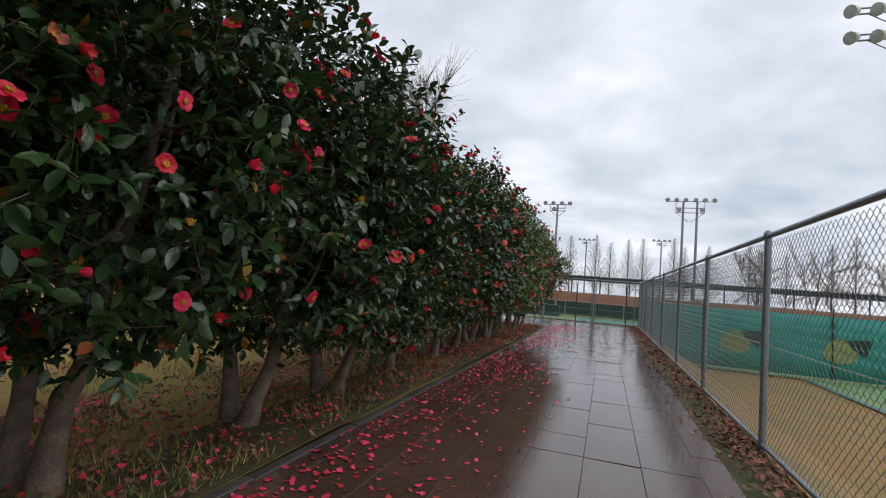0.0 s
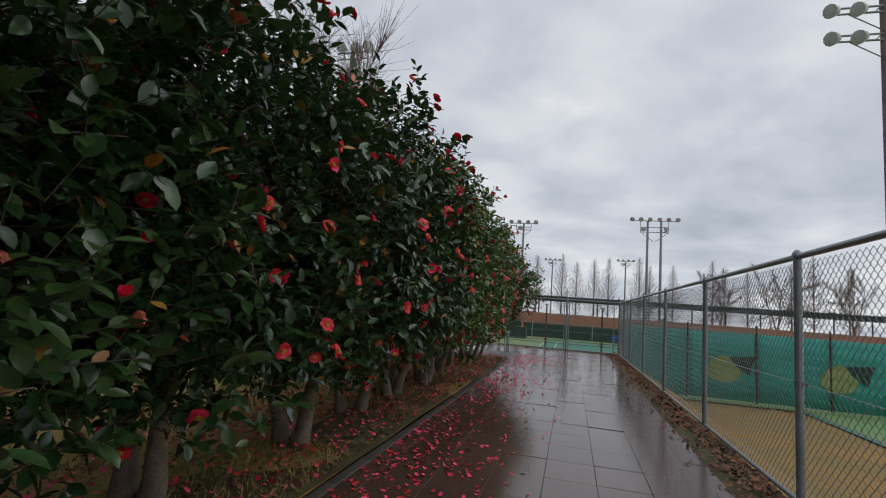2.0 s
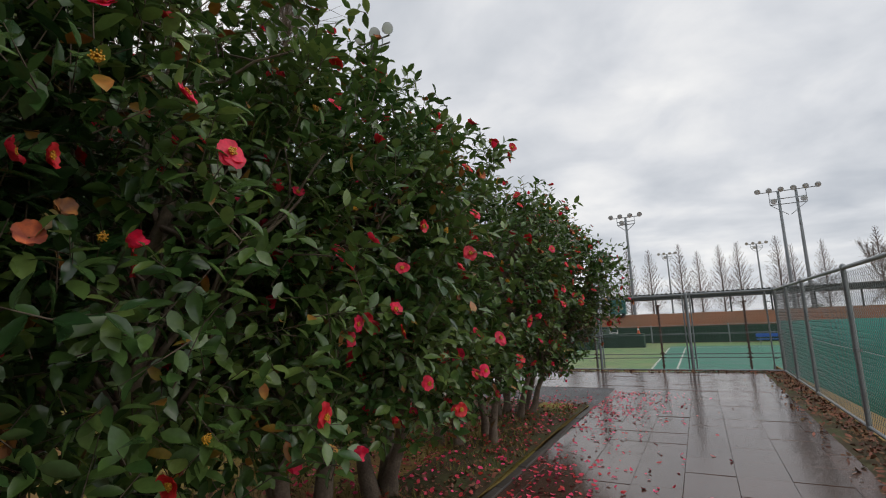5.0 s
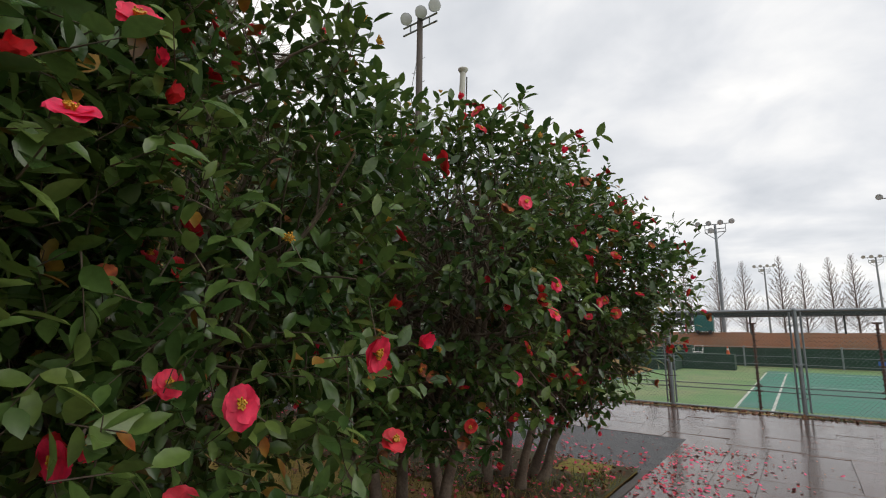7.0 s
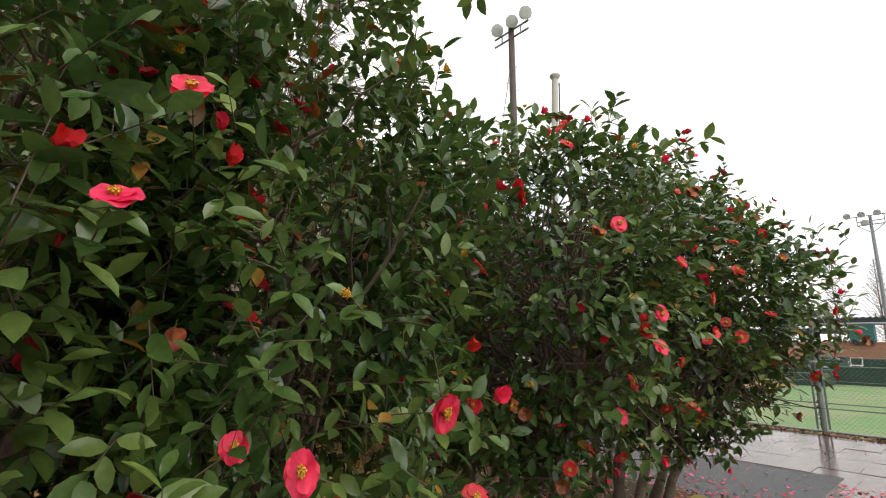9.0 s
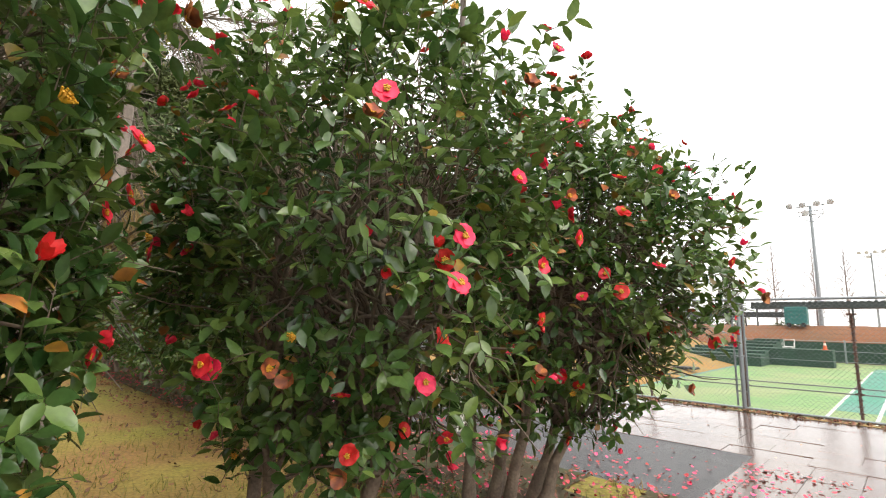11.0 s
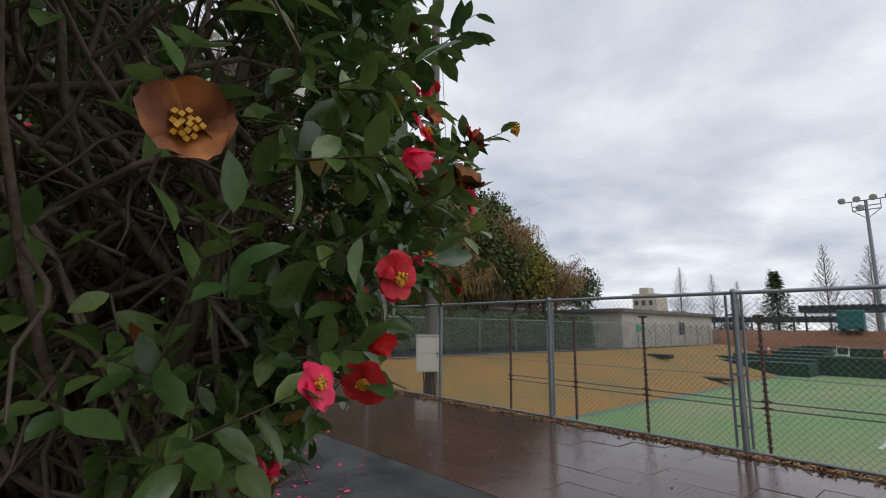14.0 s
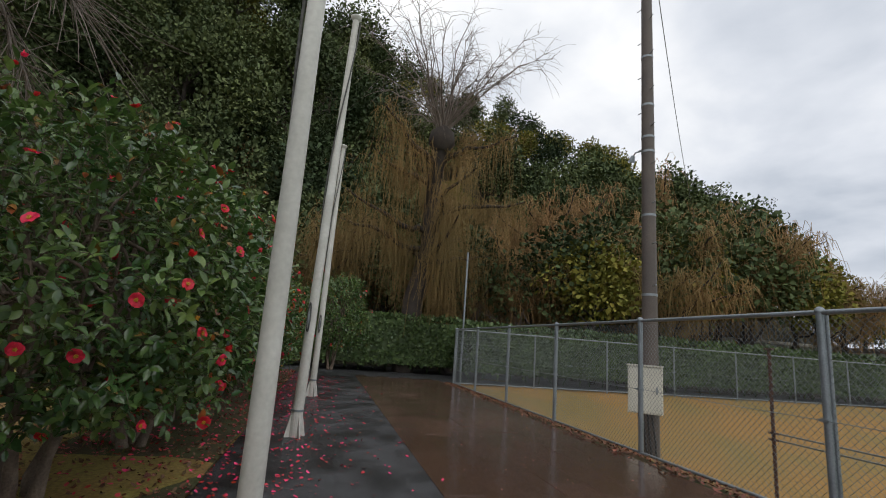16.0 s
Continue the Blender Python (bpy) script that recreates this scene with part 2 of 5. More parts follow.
def tube(geo, pts, radii, sides=6, cap=False):
    pts = np.asarray(pts, float)
    n = len(pts)
    radii = np.broadcast_to(np.asarray(radii, float), (n,))
    d = unit(np.gradient(pts, axis=0))
    ref = np.array([0.0, 0.0, 1.0]) if abs(d[0][2]) < 0.9 else np.array([1.0, 0.0, 0.0])
    a = unit(np.cross(d, ref))
    b = np.cross(d, a)
    ang = np.arange(sides) * 2 * np.pi / sides
    ring = a[:, None] * np.cos(ang)[None, :, None] + b[:, None] * np.sin(ang)[None, :, None]
    v = pts[:, None] + ring * radii[:, None, None]
    i = np.arange(n - 1)[:, None] * sides
    j = np.arange(sides)[None]
    k = (j + 1) % sides
    f = np.stack([i + j, i + k, i + sides + k, i + sides + j], -1).reshape(-1, 4)
    geo.add(v, f)
    if cap:
        for s, rev in ((0, True), ((n - 1) * sides, False)):
            idx = np.arange(sides)
            geo.add(v.reshape(-1, 3)[s:s + sides], [idx[::-1] if rev else idx])


def box(geo, x0, x1, y0, y1, z0, z1, bevel=0.0):
    if bevel:
        b = bevel
        v = [(x0, y0, z0), (x1, y0, z0), (x1, y1, z0), (x0, y1, z0), (x0, y0, z1 - b), (x1, y0, z1 - b), (x1, y1, z1 - b), (x0, y1, z1 - b),
             (x0 + b, y0 + b, z1), (x1 - b, y0 + b, z1), (x1 - b, y1 - b, z1), (x0 + b, y1 - b, z1)]
        f = [(0, 1, 5, 4), (1, 2, 6, 5), (2, 3, 7, 6), (3, 0, 4, 7), (4, 5, 9, 8), (5, 6, 10, 9), (6, 7, 11, 10), (7, 4, 8, 11), (8, 9, 10, 11), (3, 2, 1, 0)]
    else:
        v = [(x0, y0, z0), (x1, y0, z0), (x1, y1, z0), (x0, y1, z0), (x0, y0, z1), (x1, y0, z1), (x1, y1, z1), (x0, y1, z1)]
        f = [(0, 1, 5, 4), (1, 2, 6, 5), (2, 3, 7, 6), (3, 0, 4, 7), (4, 5, 6, 7), (3, 2, 1, 0)]
    geo.add(v, f)


def gpart(name, geo, mat, parent=None, label="", smooth=True):
    """Links collected geometry as one mesh object, under a thing when one is given."""
    ob = new(name, geo.mesh(name, mat, smooth))
    if parent:
        ob.parent = parent
    if label:
        tagged(ob, label)
    return ob


def thing(name, label, category, at=(0, 0, 0), group="", kind=""):
    ob = new(name)
    ob.empty_display_size = 0.2
    ob.location = at
    return tagged(ob, label, category, group, kind)


def structure(name, geo, mat, label, category, smooth=False):
    return tagged(gpart(name, geo, mat, None, "", smooth), label, category, kind="structure")


def fnoise(p, seed=0):
    return noise.noise(Vector(p) + Vector((seed * 17.3, seed * 5.1, seed * 9.7)))


def wander(rng, a, b, n, amount):
    """A line of n points from a to b that wanders."""
    t = np.linspace(0, 1, n)[:, None]
    p = np.asarray(a)[None] * (1 - t) + np.asarray(b)[None] * t
    w = np.cumsum(rng.normal(0, amount, (n, 3)), axis=0)
    return p + (w - t * w[-1]) * np.sqrt(np.clip(t * (1 - t) * 4, 0, 1))


def leaves(geo, p, d, u, length, width):
    """Folded, curved, pointed leaves: base p, direction d, upper side u."""
    s = unit(np.cross(d, u))
    u = np.cross(s, d)
    L, W = length[:, None], width[:, None]
    at = lambda t, side, lift: p + d * (L * t) + s * (W * side) + u * (lift * L - 0.18 * t * t * L)
    v = np.stack([at(.48, 0, -.035), p, at(.2, .34, .02), at(.48, .5, .035), at(.78, .34, .02), at(1.0, 0, -.05), at(.78, -.34, .02), at(.48, -.5, .035), at(.2, -.34, .02)], 1)
    n = len(p)
    f = np.array([(0, k, k % 8 + 1) for k in range(1, 9)])
    geo.add(v.reshape(-1, 3), (f[None] + np.arange(n)[:, None, None] * 9).reshape(-1, 3))


def cards(geo, p, d, u, length, width):
    """Small bent clumps of far foliage, one bent kite each."""
    s = unit(np.cross(d, u))
    L, W = length[:, None], width[:, None]
    v = np.stack([p, p + d * L * .5 + s * W * .5 + u * .15 * L, p + d * L, p + d * L * .5 - s * W * .5 + u * .15 * L], 1)
    n = len(p)
    f = np.array([(0, 1, 2), (0, 2, 3)])
    geo.add(v.reshape(-1, 3), (f[None] + np.arange(n)[:, None, None] * 4).reshape(-1, 3))


# ---- ground ----
COURT_Y = 20.65      # cross fence
FENCE_X = 2.05       # side fence
PATH_L, PATH_R = -1.15, 1.62
COURT_Z = -1.8       # level of the sunken courts
SLAB_Y = 17.35       # edge between asphalt and slabs of the cross path


def sheet(geo, x0, x1, y0, y1, z, nx=1, ny=1, wob=0.0, seed=0):
    xs, ys = np.linspace(x0, x1, nx + 1), np.linspace(y0, y1, ny + 1)
    v = [(x, y, z + (wob * fnoise((x * .7, y * .7, 0), seed) if wob else 0)) for y in ys for x in xs]
    i, j = np.meshgrid(np.arange(nx), np.arange(ny))
    a = (j * (nx + 1) + i).ravel()
    geo.add(v, np.stack([a, a + 1, a + nx + 2, a + nx + 1], 1))


def hill_height(x, y):
    """Wooded hill to the west: crest height by bearing, foot 27 m away."""
    dx, dy = x - 0.0, y - 15.0
    r = np.hypot(dx, dy)
    bearing = np.degrees(np.arctan2(-dx, dy))
    crest = np.interp(bearing, [26, 32, 39, 44, 48, 58, 69, 84, 95, 105, 125, 150], [0, 1, 5, 10, 14.5, 21.5, 28, 36, 40, 46, 46, 40])
    t = np.clip((r - 28) / 40, 0, 1)
    return crest * t * t * (3 - 2 * t)


def field_height(x, y):
    """Dry grass west of the court: level with the path at the far fence, down to the court."""
    drop = np.clip(COURT_Z + (-10.1 - x) * .234, COURT_Z, 0.0)
    t = np.clip((y - COURT_Y - .1) / 3.6, 0, 1)
    return drop * t * t * (3 - 2 * t) - .03


def build_ground():
    g = Geo()
    sheet(g, -1500, 1500, -1500, 1500, -2.1)
    structure("ground", g, M_TAN, "dry brown grass ground reaching the horizon", "ground")
    g = Geo()
    sheet(g, -30, -1.25, -14, 15.27, 0.012, 120, 60, 0.05, 3)
    structure("lawn", g, M_LAWN, "mossy yellow-green lawn strewn with fallen leaves", "lawn")
    g = Geo()
    sheet(g, -2.05, -1.245, -14, 15.3, 0.035, 8, 120, 0.045, 5)
    sheet(g, -19.6, -2.0, 13.65, 15.285, 0.035, 70, 10, 0.04, 6)
    structure("planting_bed", g, M_SOIL, "dark soil and weeds under the camellia row", "planting bed")
    g = Geo()
    sheet(g, -26, -1.10, 15.27, SLAB_Y, -0.004)
    sheet(g, -26, -18.2, SLAB_Y, 60, -0.006)
    sheet(g, -26, -19.6, 0, 15.27, 0.035)
    structure("asphalt_path", g, M_ASPHALT, "wet dark grey asphalt strip with fallen petals", "path")
    g = Geo()
    sheet(g, PATH_L, PATH_R, -14, SLAB_Y, -0.012)
    sheet(g, -19.5, PATH_R, SLAB_Y, COURT_Y - 0.25, -0.012)
    structure("slab_bedding", g, M_GROUT, "dark joints between wet paving slabs", "paving")
    g = Geo()
    sheet(g, PATH_R, FENCE_X, -14, COURT_Y, -0.02, 4, 80, 0.03, 8)
    sheet(g, -19.0, FENCE_X, COURT_Y - 0.25, COURT_Y, -0.02, 60, 3, 0.03, 9)
    structure("fence_verge", g, M_SOIL, "strip of soil along the foot of the fence", "verge")
    # kerb stones
    kerb = thing("kerb", "weathered concrete kerb along the planting bed", "kerb", kind="structure")
    y = -14.0
    k = Geo()
    box(k, -0.042, 0.042, 0, 0.594, -0.1, 0.010, 0.006)
    me = k.mesh("kerb_stone", M_KERB, False)
    while y < 15.3:
        ob = new("kerb_stone", me)
        ob.parent = kerb
        ob.location = (-1.2 + random.uniform(-.004, .004), y, random.uniform(-.006, .006))
        y += 0.6
    # sunken courts, 1.8 m below the path
    g = Geo()
    xs, ys = np.linspace(-21, 2.05, 50), np.concatenate([np.linspace(COURT_Y, COURT_Y + 4, 12), np.linspace(COURT_Y + 5, 75, 50)])
    X, Y = np.meshgrid(xs, ys)
    Z = field_height(X, Y) + np.array([.05 * fnoise((x * .7, y * .7, 0), 11) for x, y in zip(X.ravel(), Y.ravel())]).reshape(X.shape) * (Y > COURT_Y + .5)
    i, j = np.meshgrid(np.arange(len(xs) - 1), np.arange(len(ys) - 1))
    a = (j * len(xs) + i).ravel()
    g.add(np.stack([X, Y, Z], -1).reshape(-1, 3), np.stack([a, a + 1, a + len(xs) + 1, a + len(xs)], 1))
    structure("dry_grass_field", g, M_TAN, "tan dry grass bank sloping down beside the court", "field", True)
    g = Geo()
    sheet(g, -10.1, 2.05, COURT_Y + 4.2, 78, COURT_Z + .06)
    sheet(g, 2.05, 90, COURT_Y + 3.4, 78, COURT_Z + .06)
    structure("green_court", g, M_COURT, "faded green artificial turf court", "tennis court")
    g = Geo()
    sheet(g, -2.33, 59, 35.0, 59.7, COURT_Z + .068)
    structure("teal_court", g, M_TEAL, "teal playing area of the court", "tennis court")
    g = Geo()
    for x0, x1, y0, y1 in ((-1.05, -.93, 32.2, 57.4), (-2.4, -2.28, 32.2, 57.4), (-2.33, 27, 57.3, 57.45), (8.25, 8.38, 36.7, 57.4), (-1.0, 27, 46.5, 46.62), (21.1, 21.24, 34.4, 75)):
        sheet(g, x0, x1, y0, y1, COURT_Z + .074)
    structure("court_lines", g, M_LINE, "white painted court lines", "line marking")
    g = Geo()
    sheet(g, -10.4, -10.1, COURT_Y + 4.2, 74, COURT_Z + .066)
    structure("court_edging", g, M_EDGE, "blue-green strip along the court edge", "edging")
    # side court beyond the path fence
    g = Geo()
    v = [(FENCE_X, -14, -.02), (5.0, -14, COURT_Z), (5.0, COURT_Y + 2, COURT_Z), (FENCE_X, COURT_Y + 2, -.02), (9.2, -14, COURT_Z), (9.2, COURT_Y + 2, COURT_Z)]
    g.add(v, [(0, 1, 2, 3), (1, 4, 5, 2)])
    g.add([(FENCE_X, COURT_Y + 2, -.02), (5.0, COURT_Y + 2, COURT_Z), (FENCE_X, COURT_Y + 4.5, COURT_Z), (9.2, COURT_Y + 2, COURT_Z), (9.2, COURT_Y + 4, COURT_Z)], [(0, 1, 2)])
    g.add([(FENCE_X, COURT_Y + 4.5, COURT_Z), (5.0, COURT_Y + 2, COURT_Z), (9.2, COURT_Y + 2, COURT_Z), (9.2, COURT_Y + 4, COURT_Z)], [(0, 1, 2, 3)])
    structure("dry_grass_bank", g, M_TAN, "tan dry grass bank outside the path fence", "grass strip")
    g = Geo()
    sheet(g, 9.2, 90, -14, COURT_Y + 3.4, COURT_Z + .05)
    structure("side_court", g, M_COURT, "green turf court beside the path", "tennis court")
    g = Geo()
    sheet(g, 9.05, 9.3, -14, COURT_Y + 3.4, COURT_Z + .056)
    structure("side_court_edging", g, M_EDGE, "blue-green strip along the court edge", "edging")
    # hill
    g = Geo()
    rs, bs = np.linspace(27, 130, 34), np.radians(np.linspace(22, 160, 70))
    R, B = np.meshgrid(rs, bs)
    X, Y = -np.sin(B) * R, 15 + np.cos(B) * R
    Z = np.where(X > -20.6, -2.3, hill_height(X, Y) - 0.1)
    n1, n2 = R.shape
    i, j = np.meshgrid(np.arange(n2 - 1), np.arange(n1 - 1))
    a = (j * n2 + i).ravel()
    g.add(np.stack([X, Y, Z], -1).reshape(-1, 3), np.stack([a, a + 1, a + n2 + 1, a + n2], 1))
    structure("hillside", g, M_HILL, "steep wooded hillside", "hill", True)


build_ground()

# ---- fences ----


def link_mesh(length, height, pitch=0.07, r=0.0024):
    """Woven wire: each wire zigzags down the panel and hooks its neighbour."""
    g = Geo()
    half = pitch / 2
    rows = int(height / half)
    wires = int(length / pitch)
    k = np.arange(rows + 1)
    off = np.array([(r * np.cos(a), r * np.sin(a)) for a in (0, 2.1, 4.2)])
    zig = (k % 2) * (half * 1.02)
    z = k * half + 0.03
    side = np.where(k % 2, 1, -1) * r
    f = []
    for i in range(rows):
        for j in range(3):
            f.append((i * 3 + j, i * 3 + (j + 1) % 3, i * 3 + 3 + (j + 1) % 3, i * 3 + 3 + j))
    f = np.array(f)
    for w in range(wires):
        x = w * pitch + zig
        v = np.stack([x[:, None] + off[None, :, 0] * 1.3, np.broadcast_to(side[:, None], (rows + 1, 3)) + off[None, :, 1], np.broadcast_to(z[:, None], (rows + 1, 3))], -1)
        g.add(v, f)
        v2 = v * np.array([-1, -1, 1]) + np.array([2 * w * pitch + 2 * half, 0, 0])
        g.add(v2, f)
    return g


def fence(name, label, start, end, posts, height, post_r=0.03, pitch=0.07):
    """Chain-link fence from start to end with posts at distances along it."""
    start, end = Vector((*start, 0)), Vector((*end, 0))
    run = (end - start)
    length = run.length
    ang = math.atan2(run.y, run.x)
    f = thing(name, label, "fence", start)
    f.rotation_euler = (0, 0, ang)
    pg = Geo()
    tube(pg, [(0, 0, -0.15), (0, 0, height - .02)], post_r, 12, True)
    cap = np.linspace(0, 1, 5)
    tube(pg, [(0, 0, height - .03 + .05 * math.sin(a * 1.5)) for a in cap], [post_r * 1.25 * math.cos(a * 1.5) + .002 for a in cap], 12)
    pm = pg.mesh("post", M_STEEL)
    bg = Geo()
    tube(bg, [(-.0, 0, -.02), (0, 0, .02)], post_r * 1.25, 10, True)
    box(bg, -.05, .05, -post_r * 1.5, -post_r * 1.1, -.012, .012)
    bm = bg.mesh("clamp", M_STEEL, False)
    for d in posts:
        ob = new("post", pm)
        ob.parent = f
        ob.location = (d, 0, 0)
        cl = new("clamp", bm)
        cl.parent = ob
        cl.location = (0, 0, height * .47)
    for a, b in zip(posts[:-1], posts[1:]):
        g = Geo()
        tube(g, [(a, 0, height - .035), ((a + b) / 2, 0, height - .035), (b, 0, height - .035)], 0.024, 10)
        gpart("top_rail", g, M_STEEL, f)
        g = Geo()
        tube(g, [(a, 0, 0.03), ((a + b) / 2, 0, 0.03), (b, 0, 0.03)], 0.021, 8)
        gpart("bottom_rail", g, M_STEEL, f)
        g = Geo()
        tube(g, [(a, -.03, height * .47), ((a + b) / 2, -.03, height * .465), (b, -.03, height * .47)], 0.004, 5)
        gpart("tension_wire", g, M_STEEL, f)
        g = link_mesh(b - a, height - 0.08, pitch, .0024 * pitch / .07)
        ob = gpart("wire_mesh", g, M_WIRE, f, smooth=False)
        ob.location = (a, 0, 0.0)
    return f


fence("path_fence", "grey galvanised chain-link fence along the path", (FENCE_X, -5.0), (FENCE_X, COURT_Y), [3.2, 5.9, 8.61, 11.31, 14.0, 16.78, 19.5, 22.22, 24.0, 25.65][0:10], 1.9)
fence("court_fence", "grey galvanised chain-link fence with gate posts", (-17.76, COURT_Y), (FENCE_X, COURT_Y), [0, 2.52, 5.10, 7.70, 10.38, 13.07, 15.80, 17.96, 19.81], 1.9, post_r=0.036)
fence("far_fence", "pale grey chain-link fence before the hedge", (-17.8, COURT_Y), (-18.8, 72), [0.05 + 3.0 * i for i in range(17)], 1.9, pitch=0.14)

# ---- camellias ----


def crown_shape(d, radii, seed, power=2.6):
    """Distance from the crown's centre to its uneven skin along unit directions d."""
    q = np.abs(d / radii) ** power
    r = q.sum(-1) ** (-1 / power)
    bump = np.array([fnoise(v * 2.2, seed) * .20 + fnoise(v * 5.5, seed + 3) * .13 for v in d])
    return r * (1 + bump)


def camellia_geo(seed, radii, centre_z, bottom, sprigs, stems, base_spread=0.12, inner=0.5, open_share=0.0, limb_count=30, power=2.6, taper=1.0, leaf_size=1.0, shift=(0, 0), bare_side=None):
    rng = np.random.default_rng(seed)
    radii = np.array(radii)
    bark, leaf, old, twig = Geo(), Geo(), Geo(), Geo()
    centre = np.array([shift[0], shift[1], centre_z])
    limbs = []
    for s in range(stems):
        a = 2 * np.pi * s / stems + rng.uniform(-.5, .5)
        b0 = np.array([math.cos(a), math.sin(a), 0]) * base_spread * rng.uniform(.5, 1.1)
        top = centre + np.array([math.cos(a) * radii[0] * .45, math.sin(a) * radii[1] * .45, radii[2] * rng.uniform(.2, .55)])
        p = wander(rng, b0 + [0, 0, -.06], top, 11, .035)
        r = np.linspace(.062 if stems < 4 else .045, .016, 11)
        r[0] *= 1.55
        r[1] *= 1.15
        tube(bark, p, r, 8)
        limbs.append(p)
    ends = []
    for i in range(limb_count):
        src = limbs[i % stems]
        k = rng.integers(3, 10)
        d = unit(rng.normal(0, 1, 3) + [0, 0, .25])
        rr = crown_shape(d[None], radii, seed, power)[0] * rng.uniform(.55, .9)
        tip = centre + d * rr
        tip[2] = max(tip[2], bottom + .1)
        p = wander(rng, src[k], tip, 8, .035)
        tube(bark, p, np.linspace(.017, .005, 8), 5)
        ends.append(p)
        for _ in range(4):
            j = rng.integers(2, 7)
            q = p[j] + unit(rng.normal(0, 1, 3) + d * .8) * rng.uniform(.25, .55)
            q[2] = max(q[2], bottom)
            w = wander(rng, p[j], q, 5, .02)
            tube(twig, w, np.linspace(.007, .002, 5), 4)
    d = unit(rng.normal(0, 1, (sprigs, 3)))
    skin = crown_shape(d, radii, seed, power)
    frac = np.where(rng.random(sprigs) < .72, rng.uniform(.84, 1.04, sprigs), rng.uniform(inner, .86, sprigs))
    frac = np.where(rng.random(sprigs) < .05, rng.uniform(1.04, 1.14, sprigs), frac)
    pos = centre + d * (skin * frac)[:, None]
    low = pos[:, 2] < bottom + np.array([.12 * fnoise((p[0] * 2, p[1] * 2, 0), seed) for p in pos])
    pos = pos[~low]
    d = d[~low]
    # gaps in the foliage
    keep = np.array([fnoise(p * 2.6, seed + 9) for p in pos]) > -0.32 + open_share
    if bare_side:
        # the side towards a close neighbour carries few leaves low down
        facing = d[:, 0] * bare_side[0] + d[:, 1] * bare_side[1] > .30 * np.hypot(d[:, 0], d[:, 1])
        keep &= ~(facing & (pos[:, 2] < bare_side[2]) & (rng.random(len(pos)) < .6))
    pos, d = pos[keep], d[keep]
    reach = frac[~low][keep]
    pos[:, :2] *= np.clip(taper + (1 - taper) * (pos[:, 2:] - bottom) / (centre_z - bottom), 0, 1)
    n = len(pos)
    axis = unit(d * .7 + rng.normal(0, .45, (n, 3)) + [0, 0, .5])
    size = rng.uniform(.10, .18, n)
    for p, a, s in zip(pos, axis, size):
        v = np.array([p - a * s * .9, p + a * s * .35])
        tube(twig, v, [.0028, .0014], 3)
    per = 6
    P, D, U = [], [], []
    side = unit(np.cross(axis, rng.normal(0, 1, (n, 3))))
    other = np.cross(axis, side)
    for k in range(per):
        a = k * 2.4 + rng.uniform(0, .6, n)
        out = side * np.cos(a)[:, None] + other * np.sin(a)[:, None]
        t = (k / (per - 1)) * 1.25 - .9
        P.append(pos + axis * (size * t)[:, None])
        dd = unit(out * (1.0 - .07 * k) + axis * (.35 + .12 * k) + [0, 0, -.12] + rng.normal(0, .15, (n, 3)))
        D.append(dd)
        U.append(unit(axis * .6 + np.array([0, 0, 1.0]) + rng.normal(0, .3, (n, 3)) - out * .2))
    P, D, U = np.concatenate(P), np.concatenate(D), np.concatenate(U)
    L = rng.uniform(.062, .108, len(P)) * leaf_size
    W = L * rng.uniform(.46, .58, len(P))
    yellow = rng.random(len(P)) < .028
    leaves(leaf, P[~yellow], D[~yellow], U[~yellow], L[~yellow], W[~yellow])
    leaves(old, P[yellow], D[yellow], U[yellow], L[yellow] * .9, W[yellow])
    # flowers sit at the tips of outer sprigs
    outer = np.flatnonzero(reach > .95)
    pick = rng.permutation(outer)[:600]
    return bark, twig, leaf, old, pos[pick] + axis[pick] * (size[pick] * .6)[:, None], unit(axis[pick] + d[pick] * .6)


def petal_flower(seed, count, radius, cup):
    """Whorl of broad, rounded, overlapping petals with ruffled edges."""
    rng = np.random.default_rng(seed)
    g = Geo()
    ts, ss = np.linspace(.06, 1, 5), np.linspace(-1, 1, 5)
    for i in range(count):
        a = 2 * np.pi * i / count * (1 if count < 8 else 1.0) + rng.uniform(-.18, .18)
        ca, sa = math.cos(a), math.sin(a)
        rad = radius * rng.uniform(.85, 1.1)
        lift = (i % 3) * .003
        twist, fold = rng.uniform(-.2, .2), rng.uniform(-.25, .25)
        v = []
        for t in ts:
            half = rad * .66 * math.sqrt(max(0.0, math.sin(math.pi * min(1, .12 + .80 * t))))
            for q in ss:
                x = t * rad * (1 - .16 * q * q) - (.07 * rad if t == 1 and q == 0 else 0)
                y = q * half
                z = cup * rad * t ** 1.5 - .22 * rad * t ** 5 + .13 * rad * q * q * t + twist * y * t + fold * rad * .3 * t ** 3 + lift + rng.uniform(-.0012, .0012)
                v.append((x * ca - y * sa, x * sa + y * ca, z))
        g.add(v, [(r * 5 + c, r * 5 + c + 1, r * 5 + c + 6, r * 5 + c + 5) for r in range(4) for c in range(4)])
    return g


def stamen_geo(seed, r=.011, h=.018):
    """Dense brush of yellow stamens."""
    rng = np.random.default_rng(seed)
    g = Geo()
    tube(g, [(0, 0, 0), (0, 0, h * .55), (0, 0, h * .8)], [r * .55, r * .75, r * .3], 8)
    for i in range(16):
        a = i * 2.4
        q = math.sqrt((i + .5) / 16)
        b = np.array([math.cos(a) * r * .5 * q, math.sin(a) * r * .5 * q, .002])
        tip = np.array([math.cos(a) * r * 1.15 * q, math.sin(a) * r * 1.15 * q, h * rng.uniform(.85, 1.1)])
        tube(g, [b, tip], [.0013, .0030], 4, True)
    return g


